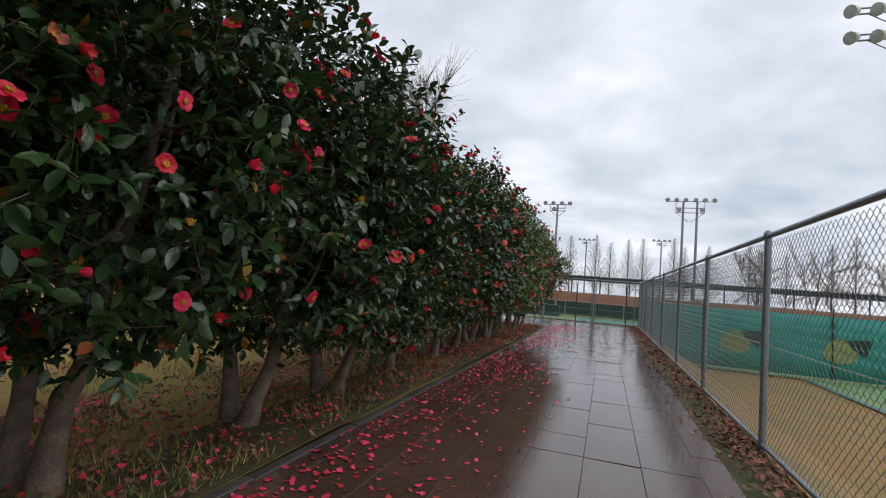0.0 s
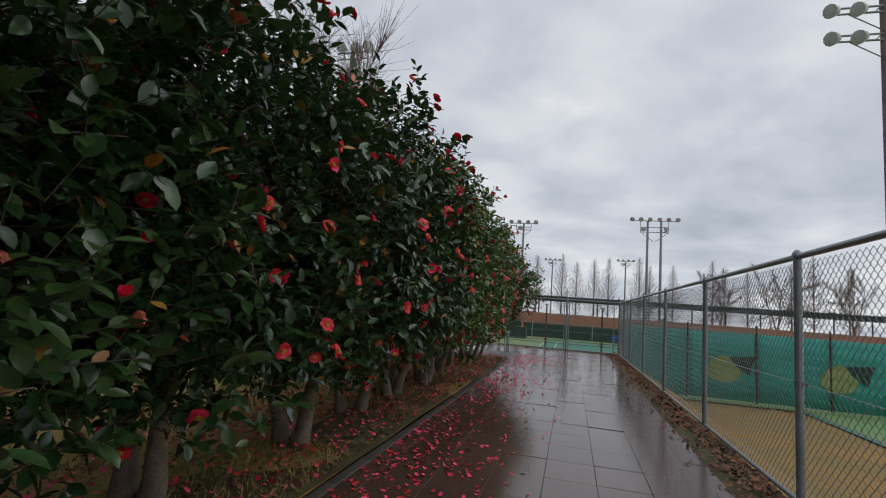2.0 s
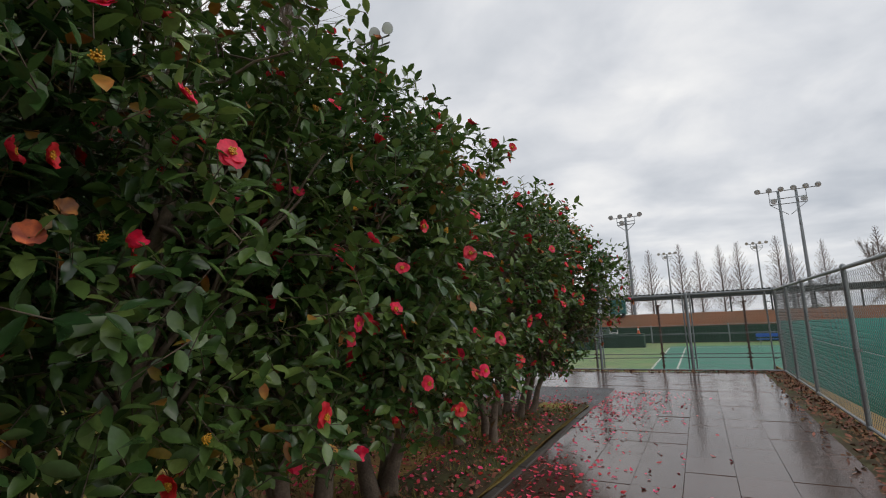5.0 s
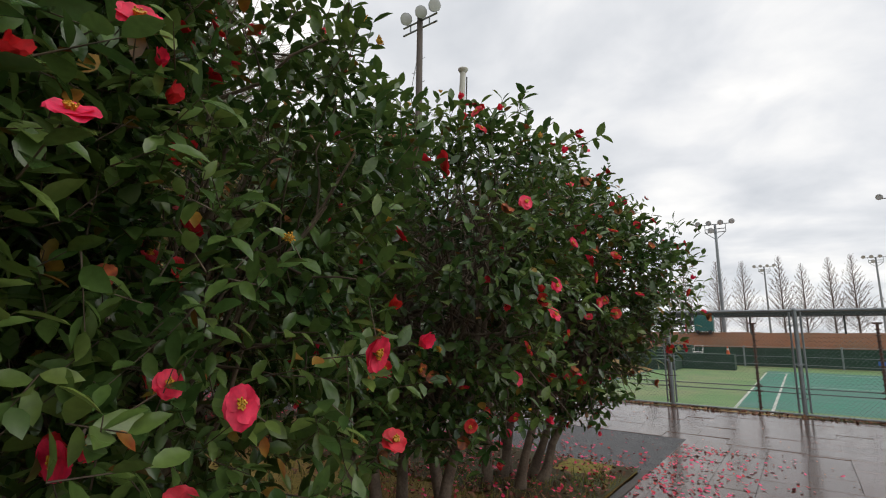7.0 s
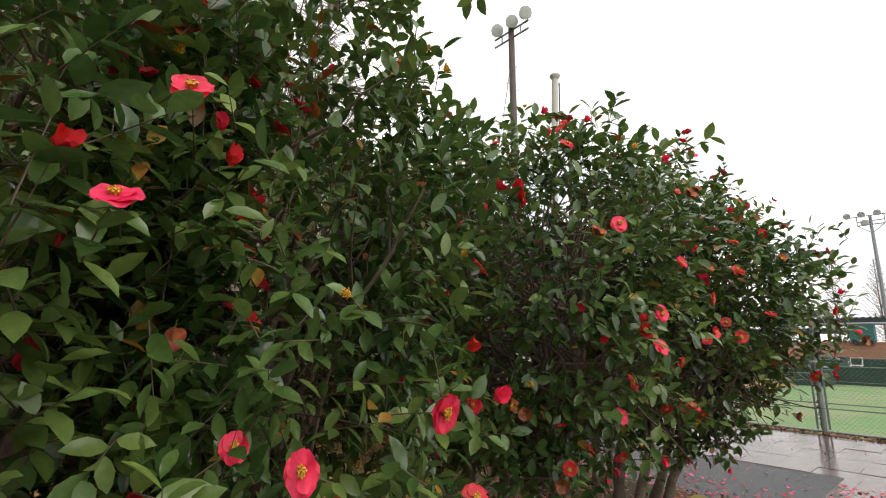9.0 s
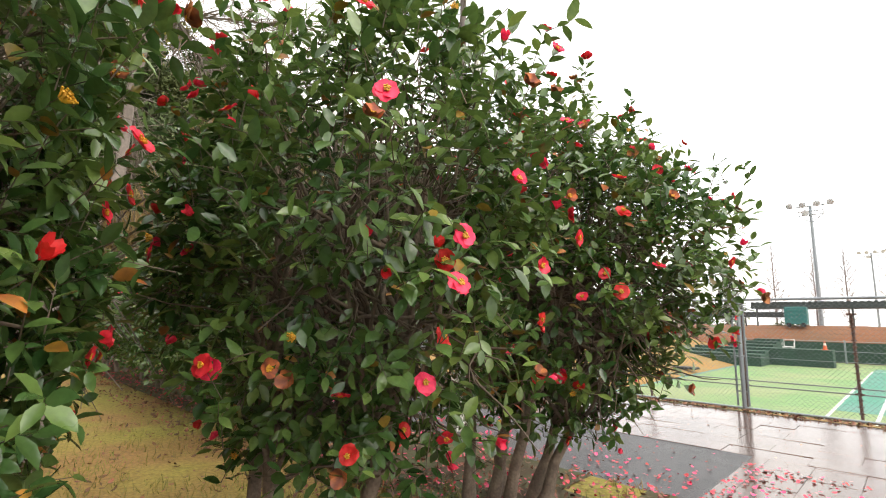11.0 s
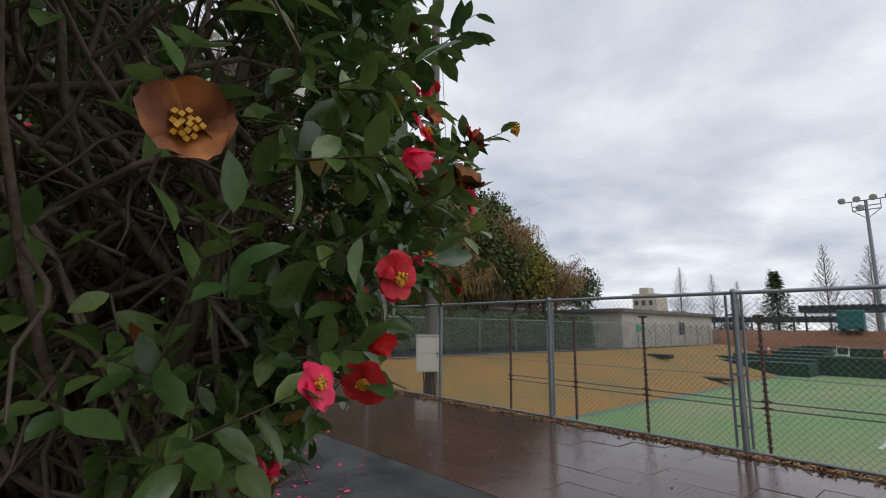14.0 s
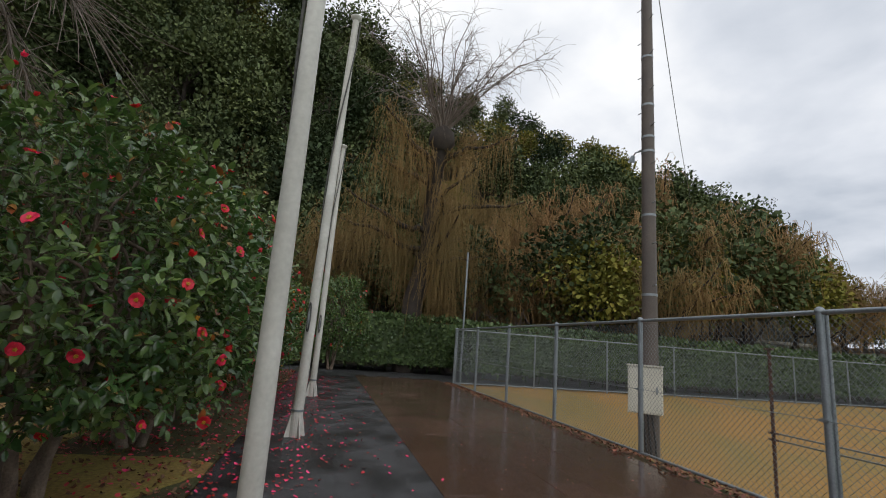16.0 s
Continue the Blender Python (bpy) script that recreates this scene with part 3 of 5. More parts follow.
FLOWERS = [petal_flower(1, 6, .045, .35).mesh("flower", M_PETAL), petal_flower(2, 7, .042, .6).mesh("flower", M_PETAL), petal_flower(3, 6, .048, .15).mesh("flower", M_PETAL)]
BUDS = [petal_flower(4, 5, .026, 1.7).mesh("flower_bud", M_PETAL)]
WITHERED = [petal_flower(5, 5, .036, .9).mesh("withered_flower", M_WITHER)]
STAMENS = stamen_geo(6).mesh("flower_centre", M_STAMEN)
SPENT = stamen_geo(7, .017, .022).mesh("spent_flower", M_STAMEN)


def aim(at, direction, spin):
    q = Vector(direction).to_track_quat("Z", "Y")
    return Matrix.Translation(at) @ q.to_matrix().to_4x4() @ Matrix.Rotation(spin, 4, "Z")


CAMELLIAS = {}


def camellia(kind, at, spin, scale, flowers, seed, label, group="camellia row", face=(1, -.3, .1)):
    bark, twig, leaf, old, fp, fd = CAMELLIAS[kind]
    t = thing("camellia_tree", label, "tree", at, group)
    t.rotation_euler = (0, 0, spin)
    t.scale = (scale[0], scale[1], scale[2])
    for name, me, lab in (("trunk", bark, ""), ("twig_work", twig, ""), ("crown", leaf, ""), ("yellowed_leaves", old, "yellowed old leaves")):
        ob = new(name, me)
        ob.parent = t
        if lab:
            tagged(ob, lab)
    rng = random.Random(seed)
    side = Vector(face) @ Matrix.Rotation(spin, 3, "Z")
    idx = [i for i in range(len(fp)) if Vector(fd[i]).dot(side) > -.15]
    rng.shuffle(idx)
    for i in idx[:flowers]:
        roll = rng.random()
        kindm, name = (rng.choice(FLOWERS), "flower") if roll < .58 else ((BUDS[0], "flower_bud") if roll < .78 else ((WITHERED[0], "withered_flower") if roll < .90 else (SPENT, "spent_flower")))
        ob = new(name, kindm)
        ob.parent = t
        d = Vector(fd[i]) + Vector((rng.uniform(-.5, .5), rng.uniform(-.5, .5), rng.uniform(-.3, .5)))
        s = rng.uniform(.82, 1.14)
        ob.matrix_basis = aim(fp[i], d, rng.uniform(0, 6)) @ Matrix.Diagonal((s / scale[0], s / scale[1], s / scale[2], 1))
        if name == "flower" or name == "withered_flower" and roll < .82:
            st = new("flower_centre", STAMENS)
            st.parent = ob
    return t


def bake_camellia(kind, *args, **kw):
    bark, twig, leaf, old, fp, fd = camellia_geo(*args, **kw)
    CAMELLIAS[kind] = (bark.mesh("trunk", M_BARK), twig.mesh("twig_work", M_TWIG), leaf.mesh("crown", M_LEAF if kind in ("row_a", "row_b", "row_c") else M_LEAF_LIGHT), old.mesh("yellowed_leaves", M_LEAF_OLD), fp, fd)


bake_camellia("row_a", 11, (1.22, .92, 1.36), 1.96, .58, 3000, 2)
bake_camellia("row_b", 23, (1.18, .94, 1.34), 1.94, .54, 3000, 2)
bake_camellia("row_c", 37, (1.24, .90, 1.38), 1.98, .60, 3000, 2)
bake_camellia("row_d", 43, (1.18, .86, 1.34), 1.92, .70, 2700, 3, inner=.6, limb_count=60)
bake_camellia("open", 51, (1.22, 1.06, 1.38), 1.78, .56, 3600, 6, base_spread=.30, inner=.70, open_share=.07, limb_count=150, power=1.7, taper=.72, leaf_size=.95, shift=(.36, .22), bare_side=(.35, -.94, 1.75))
bake_camellia("middle", 59, (1.20, .94, 1.30), 1.82, .66, 3000, 5, base_spread=.30, inner=.70, open_share=.07, limb_count=140, power=2.1, taper=.85, leaf_size=.95, shift=(.08, .12), bare_side=(.35, .94, 1.7))
bake_camellia("bush", 67, (1.25, 1.25, 1.12), 1.60, .52, 2100, 4, base_spread=.2)

ROW = ["row_a", "row_b", "row_c"]
# the tree at -2.4 is unseen, added behind the start to close off light
ROW_Y = (-2.4, -1.05, .30, 1.69, 2.95, 4.38, 5.80, 7.10, 8.35, 9.55, 10.62)
ROW_H = (1.0, 1.0, 1.0, .95, .88, .88, .94, 1.0, 1.02, .98, .97)
for i, (y, h) in enumerate(zip(ROW_Y, ROW_H)):
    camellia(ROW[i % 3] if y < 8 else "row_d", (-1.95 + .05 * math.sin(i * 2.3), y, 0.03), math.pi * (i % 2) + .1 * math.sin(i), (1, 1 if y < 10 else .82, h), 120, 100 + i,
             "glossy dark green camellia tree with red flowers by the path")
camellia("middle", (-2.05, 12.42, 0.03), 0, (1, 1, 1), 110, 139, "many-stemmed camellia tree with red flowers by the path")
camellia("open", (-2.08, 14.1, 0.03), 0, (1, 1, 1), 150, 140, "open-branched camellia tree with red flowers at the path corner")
for i, x in enumerate((-5.3, -7.0, -8.7, -10.5, -12.4, -14.3, -16.2)):
    camellia("bush", (x, 14.2 + .1 * math.sin(i * 1.9), 0), i * 1.3, (1, 1, 1.04), 80, 160 + i, "camellia bush with red flowers beside the asphalt strip", "camellias by the poles", (.5, 1, .2))
camellia("bush", (-17.8, 16.4, .3), .7, (.85, .85, 1.1), 30, 175, "small camellia tree with red flowers at the path end", "camellias by the poles")

# ---- poles beside the path ----


def flagpole(at, height, lean=(0, 0)):
    t = thing("flagpole", "weathered white steel flagpole standing in the asphalt", "flagpole", at, "flagpoles")
    g = Geo()
    zs = np.linspace(0, height, 8)
    tube(g, [(lean[0] * z / height, lean[1] * z / height, z) for z in zs], np.linspace(.072, .048, 8), 16)
    gpart("pole", g, M_WHITEPOLE, t)
    g = Geo()
    top = np.array([lean[0], lean[1], height])
    tube(g, [top + [0, 0, -.05], top, top + [0, 0, .02], top + [0, 0, .05]], [.05, .085, .085, .03], 16, True)
    gpart("cap", g, M_WHITEPOLE, t, "flat round cap")
    g = Geo()
    tube(g, [(0, 0, -.05), (0, 0, .34)], .078, 16, True)
    for a in range(4):
        c, s = math.cos(a * math.pi / 2 + .5), math.sin(a * math.pi / 2 + .5)
        nx, ny = -s * .006, c * .006
        v = [(c * .07 + nx, s * .07 + ny, .36), (c * .07 + nx, s * .07 + ny, .0), (c * .15 + nx, s * .15 + ny, .0), (c * .07 - nx, s * .07 - ny, .36), (c * .07 - nx, s * .07 - ny, .0), (c * .15 - nx, s * .15 - ny, .0)]
        k = Geo()
        k.add(v, [(0, 1, 2), (5, 4, 3)])
        k.add(v, [(0, 2, 5, 3), (1, 0, 3, 4)])
        gpart("gusset", k, M_WHITEPOLE, t, "", False)
    gpart("base_sleeve", g, M_WHITEPOLE, t, "tapered base sleeve", False)
    g = Geo()
    tube(g, [(0, 0, .335), (0, 0, .36)], .088, 16, True)
    gpart("collar", g, M_STEEL, t)
    # halyard wound round the pole and its cleat
    g = Geo()
    zs = np.linspace(1.35, height - .1, 60)
    tube(g, [(lean[0] * z / height + .075 * math.cos(z * 1.1 + 1), lean[1] * z / height + .075 * math.sin(z * 1.1 + 1), z) for z in zs], .011, 6)
    gpart("halyard", g, M_ROPE, t)
    g = Geo()
    for k in range(5):
        a = np.linspace(0, 2 * np.pi, 14)
        tube(g, [(.085 + .006 * k, .02 * math.sin(x), 1.55 + .19 * math.cos(x) + .004 * k) for x in a], .009, 5)
    gpart("rope_coil", g, M_ROPE, t)
    g = Geo()
    box(g, .06, .11, -.02, .02, 1.47, 1.63, .005)
    gpart("cleat", g, M_STEEL, t, "", False)
    return t


flagpole((-4.2, 15.87, -.13), 5.9, (.33, 0))
flagpole((-7.95, 15.93, -.02), 6.2, (0, .14))
flagpole((-12.3, 16.02, 0), 5.8, (0, .05))


def flood(geo_body, geo_glass, at, out, size=.3):
    """One floodlight: round reflector bowl with glass front."""
    d = np.array(out, float) / np.linalg.norm(out)
    p = np.array(at, float)
    tube(geo_body, [p - d * size * .5, p - d * size * .1, p + d * size * .6], [size * .18, size * .45, size * .62], 10, True)
    tube(geo_glass, [p + d * size * .605, p + d * size * .64], [size * .58, size * .3], 10, True)


def utility_pole():
    t = thing("utility_pole", "tall brown concrete utility pole with steps and floodlights", "utility pole", (-11.3, 23.7, -.05))
    H = 14.6
    g = Geo()
    zs = np.linspace(0, H, 10)
    tube(g, [(0, 0, z) for z in np.concatenate([[-1.6], zs])], np.concatenate([[.20], np.linspace(.19, .12, 10)]), 18, True)
    gpart("shaft", g, M_UTIL, t)
    for i in range(20):
        g = Geo()
        z = 2.6 + i * .52
        s = 1 if i % 2 else -1
        tube(g, [(s * .1, -.0, z), (s * .33, -.05, z)], .012, 6, True)
        gpart("step_bolt", g, M_STEEL, t)
    for z in (2.9, 4.9, 6.6, 7.0, 7.9, 9.3):
        g = Geo()
        r = .19 - .07 * z / H
        tube(g, [(0, 0, z - .03), (0, 0, z + .03)], r + .008, 18)
        gpart("band", g, M_STEEL, t)
    g = Geo()
    tube(g, [(-.15, -.05, 6.7), (-.38, -.1, 6.72), (-.5, -.12, 6.62)], .02, 6)
    tube(g, [(-.46, -.12, 6.66), (-.52, -.13, 6.5)], [.05, .09], 10, True)
    gpart("side_lamp", g, M_STEEL, t, "small bracket lamp")
    g = Geo()
    for k in (0, .35):
        tube(g, [(-.9, 0, H - .35 - k), (.9, 0, H - .35 - k)], .04, 6, True)
    tube(g, [(-.5, 0, H - .7), (-.5, 0, H - .35)], .03, 6)
    tube(g, [(.5, 0, H - .7), (.5, 0, H - .35)], .03, 6)
    gpart("crossarm", g, M_STEEL, t)
    for x in (-.7, .1, .8):
        gb, gl = Geo(), Geo()
        flood(gb, gl, (x, -.15, H - .12), (.7, -.5, -.35), .42)
        f = gpart("floodlight", gb, M_STEEL, t)
        gpart("glass", gl, M_LAMP, f)
    g = Geo()
    ts = np.linspace(0, 1, 16)
    tube(g, [(.1 - 19.7 * s, 18.4 * s, 13.6 - 1.5 * s - 4 * s * (1 - s)) for s in ts], .014, 4)
    gpart("wire", g, M_ROPE, t)


utility_pole()


def cabinet():
    t = thing("electric_cabinet", "cream painted electric cabinet strapped to the utility pole", "cabinet", (-11.10, 23.42, -1.2))
    t.rotation_euler = (0, 0, radians(48))
    g = Geo()
    box(g, -.36, .36, -.15, .15, 1.32, 2.36, .012)
    gpart("body", g, M_BOX, t, "", False)
    g = Geo()
    box(g, -.33, .33, -.172, -.152, 1.35, 2.32)
    d = gpart("door", g, M_BOX, t, "", False)
    g = Geo()
    box(g, .24, .28, -.195, -.173, 1.76, 1.92)
    gpart("handle", g, M_STEEL, d, "", False)
    g = Geo()
    box(g, -.38, .38, -.19, .17, 2.36, 2.39)
    gpart("rain_hood", g, M_BOX, t, "", False)
    for x in (-.15, -.06, .04, .13):
        g = Geo()
        tube(g, wander(np.random.default_rng(int(x * 100) + 50), (x + .12, .05, -.3), (x, 0, 1.33), 6, .012), .022, 6)
        gpart("conduit", g, M_BLACK, t)


cabinet()


def net_post(x):
    """Rusty post with hook rings, and the folded bars that hang on it."""
    t = thing("net_post", "rusty iron post with hooks behind the fence", "post", (x, 24.6, COURT_Z), "rusty net posts")
    g = Geo()
    tube(g, [(0, 0, -.2), (0, 0, 3.48)], .03, 8, True)
    gpart("shaft", g, M_RUST, t)
    g = Geo()
    box(g, -.09, .09, -.03, .03, 3.47, 3.51)
    gpart("cap_plate", g, M_RUST, t, "", False)
    for i in range(24):
        g = Geo()
        z = .18 + i * .138
        tube(g, [(-.05, 0, z - .015), (0, -.03, z + .02), (.05, 0, z - .015)], .011, 5, True)
        gpart("hook", g, M_RUST, t)
    for z in (1.79, 1.91):
        g = Geo()
        box(g, -.08, .08, -.035, .035, z, z + .035)
        gpart("bracket", g, M_RUST, t, "", False)


for x in (-8.93, -6.85, -5.07, -2.82, -.73, 1.69):
    net_post(x)
bars = thing("net_bars", "pair of dull steel bars across the net posts", "rail", (0, 24.64, COURT_Z))
for z in (1.81, 1.93):
    g = Geo()
    tube(g, [(-9.0, 0, z), (-3.6, 0, z - .02), (2.5, 0, z)], .016, 6, True)
    gpart("bar", g, M_WIRE, bars)
for x, side in ((-4.74, 1), (-1.98, 1), (-1.98, -1), (.2, 1), (.2, -1), (1.95, -1)):
    g = Geo()
    tube(g, [(0, 0, .06), (0, 0, 1.84)], .017, 8, True)
    st = thing("gate_stile", "thin steel gate stile beside a fence post", "gate frame", (x + side * .085, COURT_Y + .03, 0), "gate stiles")
    gpart("tube", g, M_STEEL, st)
    for z in (.3, .9, 1.6):
        g = Geo()
        box(g, -.09 if side > 0 else -.01, .01 if side > 0 else .09, -.012, .012, z - .012, z + .012)
        gpart("hinge", g, M_STEEL, st, "", False)
g = Geo()
tube(g, [(-17.82, 20.9, -.1), (-17.82, 20.9, 4.7)], .035, 8, True)
tagged(gpart("thin_pole", g, M_STEEL), "thin grey steel pole at the fence corner", "pole")

# ---- hedges ----


def hedge(x0, x1, y0, y1, h, seed, label, round_end=False, n_per_m2=190):
    rng = np.random.default_rng(seed)
    t = thing("hedge", label, "hedge", ((x0 + x1) / 2, y0, 0), "clipped hedges")
    cx, w, L = 0, (x1 - x0) / 2, y1 - y0
    core, leaf = Geo(), Geo()
    box(core, -w + .15, w - .15, .15, L - .15, .35, h - .15)
    for i in range(int(L / .6)):
        y = (i + .5) * .6
        tube(core, wander(rng, (rng.uniform(-.2, .2), y, -.05), (rng.uniform(-.3, .3), y + rng.uniform(-.2, .2), .5), 4, .02), .03, 5)
    area = {"top": 2 * w * L, "side": h * L, "back": h * L, "e0": 2 * w * h, "e1": 2 * w * h}
    P, Nn = [], []
    for k, a in area.items():
        n = int(a * n_per_m2)
        u, v = rng.random(n), rng.random(n)
        if k == "top":
            P.append(np.stack([(u * 2 - 1) * w, v * L, np.full(n, h)], 1)); Nn.append(np.tile([0, 0, 1.0], (n, 1)))
        elif k in ("side", "back"):
            s = 1 if k == "side" else -1
            P.append(np.stack([np.full(n, s * w), u * L, .3 + v * (h - .3)], 1)); Nn.append(np.tile([s, 0, 0.0], (n, 1)))
        else:
            s = 0 if k == "e0" else 1
            P.append(np.stack([(u * 2 - 1) * w, np.full(n, s * L), .3 + v * (h - .3)], 1)); Nn.append(np.tile([0, s * 2 - 1.0, 0], (n, 1)))
    P, Nn = np.concatenate(P), np.concatenate(Nn)
    if round_end:
        r = .55
        over = np.clip(P[:, 2] - (h - r), 0, None) / r
        endd = np.clip(P[:, 1] - (L - 1.0), 0, None)
        P[:, 1] -= endd * over * .6
    P += Nn * (rng.normal(0, .05, len(P)) + np.array([.10 * fnoise(p * .9, seed) for p in P]))[:, None]
    D = unit(Nn * .6 + rng.normal(0, .6, P.shape) + [0, 0, .2])
    U = unit(Nn + rng.normal(0, .5, P.shape) + [0, 0, .4])
    s = rng.uniform(.11, .20, len(P))
    cards(leaf, P, D, U, s, s * .7)
    gpart("branch_work", core, M_HEDGE, t, "", False)
    gpart("foliage", leaf, M_HEDGE, t)


hedge(-23.6, -21.8, 6, 22.5, 2.35, 5, "tall dark green clipped hedge across the path end", n_per_m2=150)
hedge(-20.9, -19.4, 21.6, 46, 2.15, 6, "long dark green clipped hedge behind the far fence", True, n_per_m2=110)

# ---- wooded hill ----


def blob_crown(seed, radii, n, size, lobes=9, flat=.55):
    """Crown of many leaf clumps on several uneven lobes."""
    rng = np.random.default_rng(seed)
    g = Geo()
    radii = np.array(radii)
    for k in range(lobes):
        c = unit(rng.normal(0, 1, 3)) * radii * rng.uniform(.25, .72)
        r = radii * rng.uniform(.32, .5)
        m = n // lobes
        d = unit(rng.normal(0, 1, (m, 3)) + [0, 0, .25])
        p = c + d * r * rng.uniform(.75, 1.1, (m, 1)) * (1 + .2 * np.sin(d[:, :1] * 7 + d[:, 1:2] * 9 + k))
        s = rng.uniform(.6, 1.3, m) * size
        cards(g, p, unit(d + rng.normal(0, .55, (m, 3)) + [0, 0, -.1]), unit(d + [0, 0, flat] + rng.normal(0, .3, (m, 3))), s, s * .75)
    return g


def trunk_geo(seed, h, r, limbs=6):
    rng = np.random.default_rng(seed)
    g = Geo()
    p = wander(rng, (0, 0, -.6), (rng.uniform(-.5, .5), rng.uniform(-.5, .5), h), 8, .12)
    tube(g, p, np.linspace(r, r * .35, 8), 7)
    for i in range(limbs):
        k = rng.integers(3, 7)
        a = rng.uniform(0, 6.28)
        e = p[k] + np.array([math.cos(a) * h * .35, math.sin(a) * h * .35, h * rng.uniform(.15, .4)])
        tube(g, wander(rng, p[k], e, 6, .1), np.linspace(r * .4, r * .1, 6), 5)
    return g


def haze_crown(seed, height, spread, n, droop):
    """Leafless crown of fine twigs, hanging when droop is above zero."""
    rng = np.random.default_rng(seed)
    wood, fine = Geo(), Geo()
    p = wander(rng, (0, 0, -.6), (rng.uniform(-.6, .6), rng.uniform(-.6, .6), height * .5), 8, .15)
    tube(wood, p, np.linspace(height * .028, height * .016, 8), 8)
    arms = []
    for i in range(16):
        k = rng.integers(4, 8)
        a = rng.uniform(0, 6.28)
        e = p[k] + np.array([math.cos(a) * spread * rng.uniform(.3, .85), math.sin(a) * spread * rng.uniform(.3, .85), height * rng.uniform(.08, .42)])
        q = wander(rng, p[k], e, 8, .14)
        tube(wood, q, np.linspace(height * .010, height * .003, 8), 5)
        arms.append(q)
    for i in range(n):
        q = arms[rng.integers(0, 16)]
        k2, fr = rng.integers(1, 7), rng.random()
        b = q[k2] * (1 - fr) + q[k2 + 1] * fr + rng.normal(0, .22, 3)
        a = rng.uniform(0, 6.28)
        l = rng.uniform(.3, 1.0) * spread * .40
        t = np.linspace(0, 1, 4)[:, None]
        out = np.array([math.cos(a), math.sin(a), 0]) * rng.uniform(.15, .6)
        c = b + out * l * t + np.array([0, 0, 1.0]) * l * (rng.uniform(.4, 1.3) * t - droop * rng.uniform(1.0, 2.4) * t * t) + np.cumsum(rng.normal(0, .05, (4, 3)), 0)
        tube(fine, c, np.linspace(.017, .008, 4), 3)
    return wood, fine


EVERGREEN = [(trunk_geo(200 + i, 4.2, .2).mesh("trunk", M_DARKBARK),
              blob_crown(210 + i, r, 3600, .27, lobes=22).mesh("crown", M_FOREST)) for i, r in enumerate(((3.0, 3.0, 3.0), (3.6, 3.2, 2.6), (2.6, 2.6, 3.8), (3.2, 3.4, 3.1)))]
YELLOWISH = [(trunk_geo(230, 4.0, .18).mesh("trunk", M_DARKBARK), blob_crown(231, (2.8, 2.8, 2.4), 3000, .27, lobes=18).mesh("crown", M_FOREST_Y))]
BROWNISH = []
for i in range(2):
    w, f = haze_crown(240 + i, 8.0, 4.2, 2300, .8)
    BROWNISH.append((w.mesh("trunk", M_DARKBARK), f.mesh("crown", M_BROWNTWIG)))


def forest_tree(kind, label, bearing, dist, scale, crown_z=5.2, lift=0.0):
    b = radians(bearing)
    x, y = -math.sin(b) * dist, 15 + math.cos(b) * dist
    z = float(hill_height(np.array(x), np.array(y)))
    t = thing("forest_tree", label, "tree", (x, y, z + lift), "hillside wood")
    t.rotation_euler = (0, 0, random.uniform(0, 6.28))
    t.scale = (scale, scale, scale * random.uniform(.9, 1.15))
    tr, cr = kind
    o = new("trunk", tr)
    o.parent = t
    o = new("crown", cr)
    o.parent = t
    if kind not in BROWNISH:
        o.location = (0, 0, crown_z)


random.seed(41)
for ring, (dist, count) in enumerate(((29, 22), (34, 26), (40, 28), (47, 28), (54, 26), (62, 26))):
    for i in range(count):
        b = 35 + (118 - 28) * (i + random.uniform(.1, .9)) / count + (8 if ring < 2 else 0)
        small = .66 if b < 44 else 1.0
        if dist < 33 and b < 50:
            continue
        roll = random.random()
        if roll < (.3 if b < 78 else .08) and ring < 4:
            forest_tree(random.choice(BROWNISH), "leafless brown tree on the wooded hillside", b, dist + random.uniform(-2.5, 2.5), random.uniform(.8, 1.1))
        elif roll < (.40 if b < 78 else .13):
            forest_tree(YELLOWISH[0], "yellow-green tree on the wooded hillside", b, dist + random.uniform(-2.5, 2.5), random.uniform(.8, 1.1))
        else:
            forest_tree(random.choice(EVERGREEN), "dark evergreen tree on the wooded hillside", b, dist + random.uniform(-2.5, 2.5), random.uniform(.85, 1.25) * small)
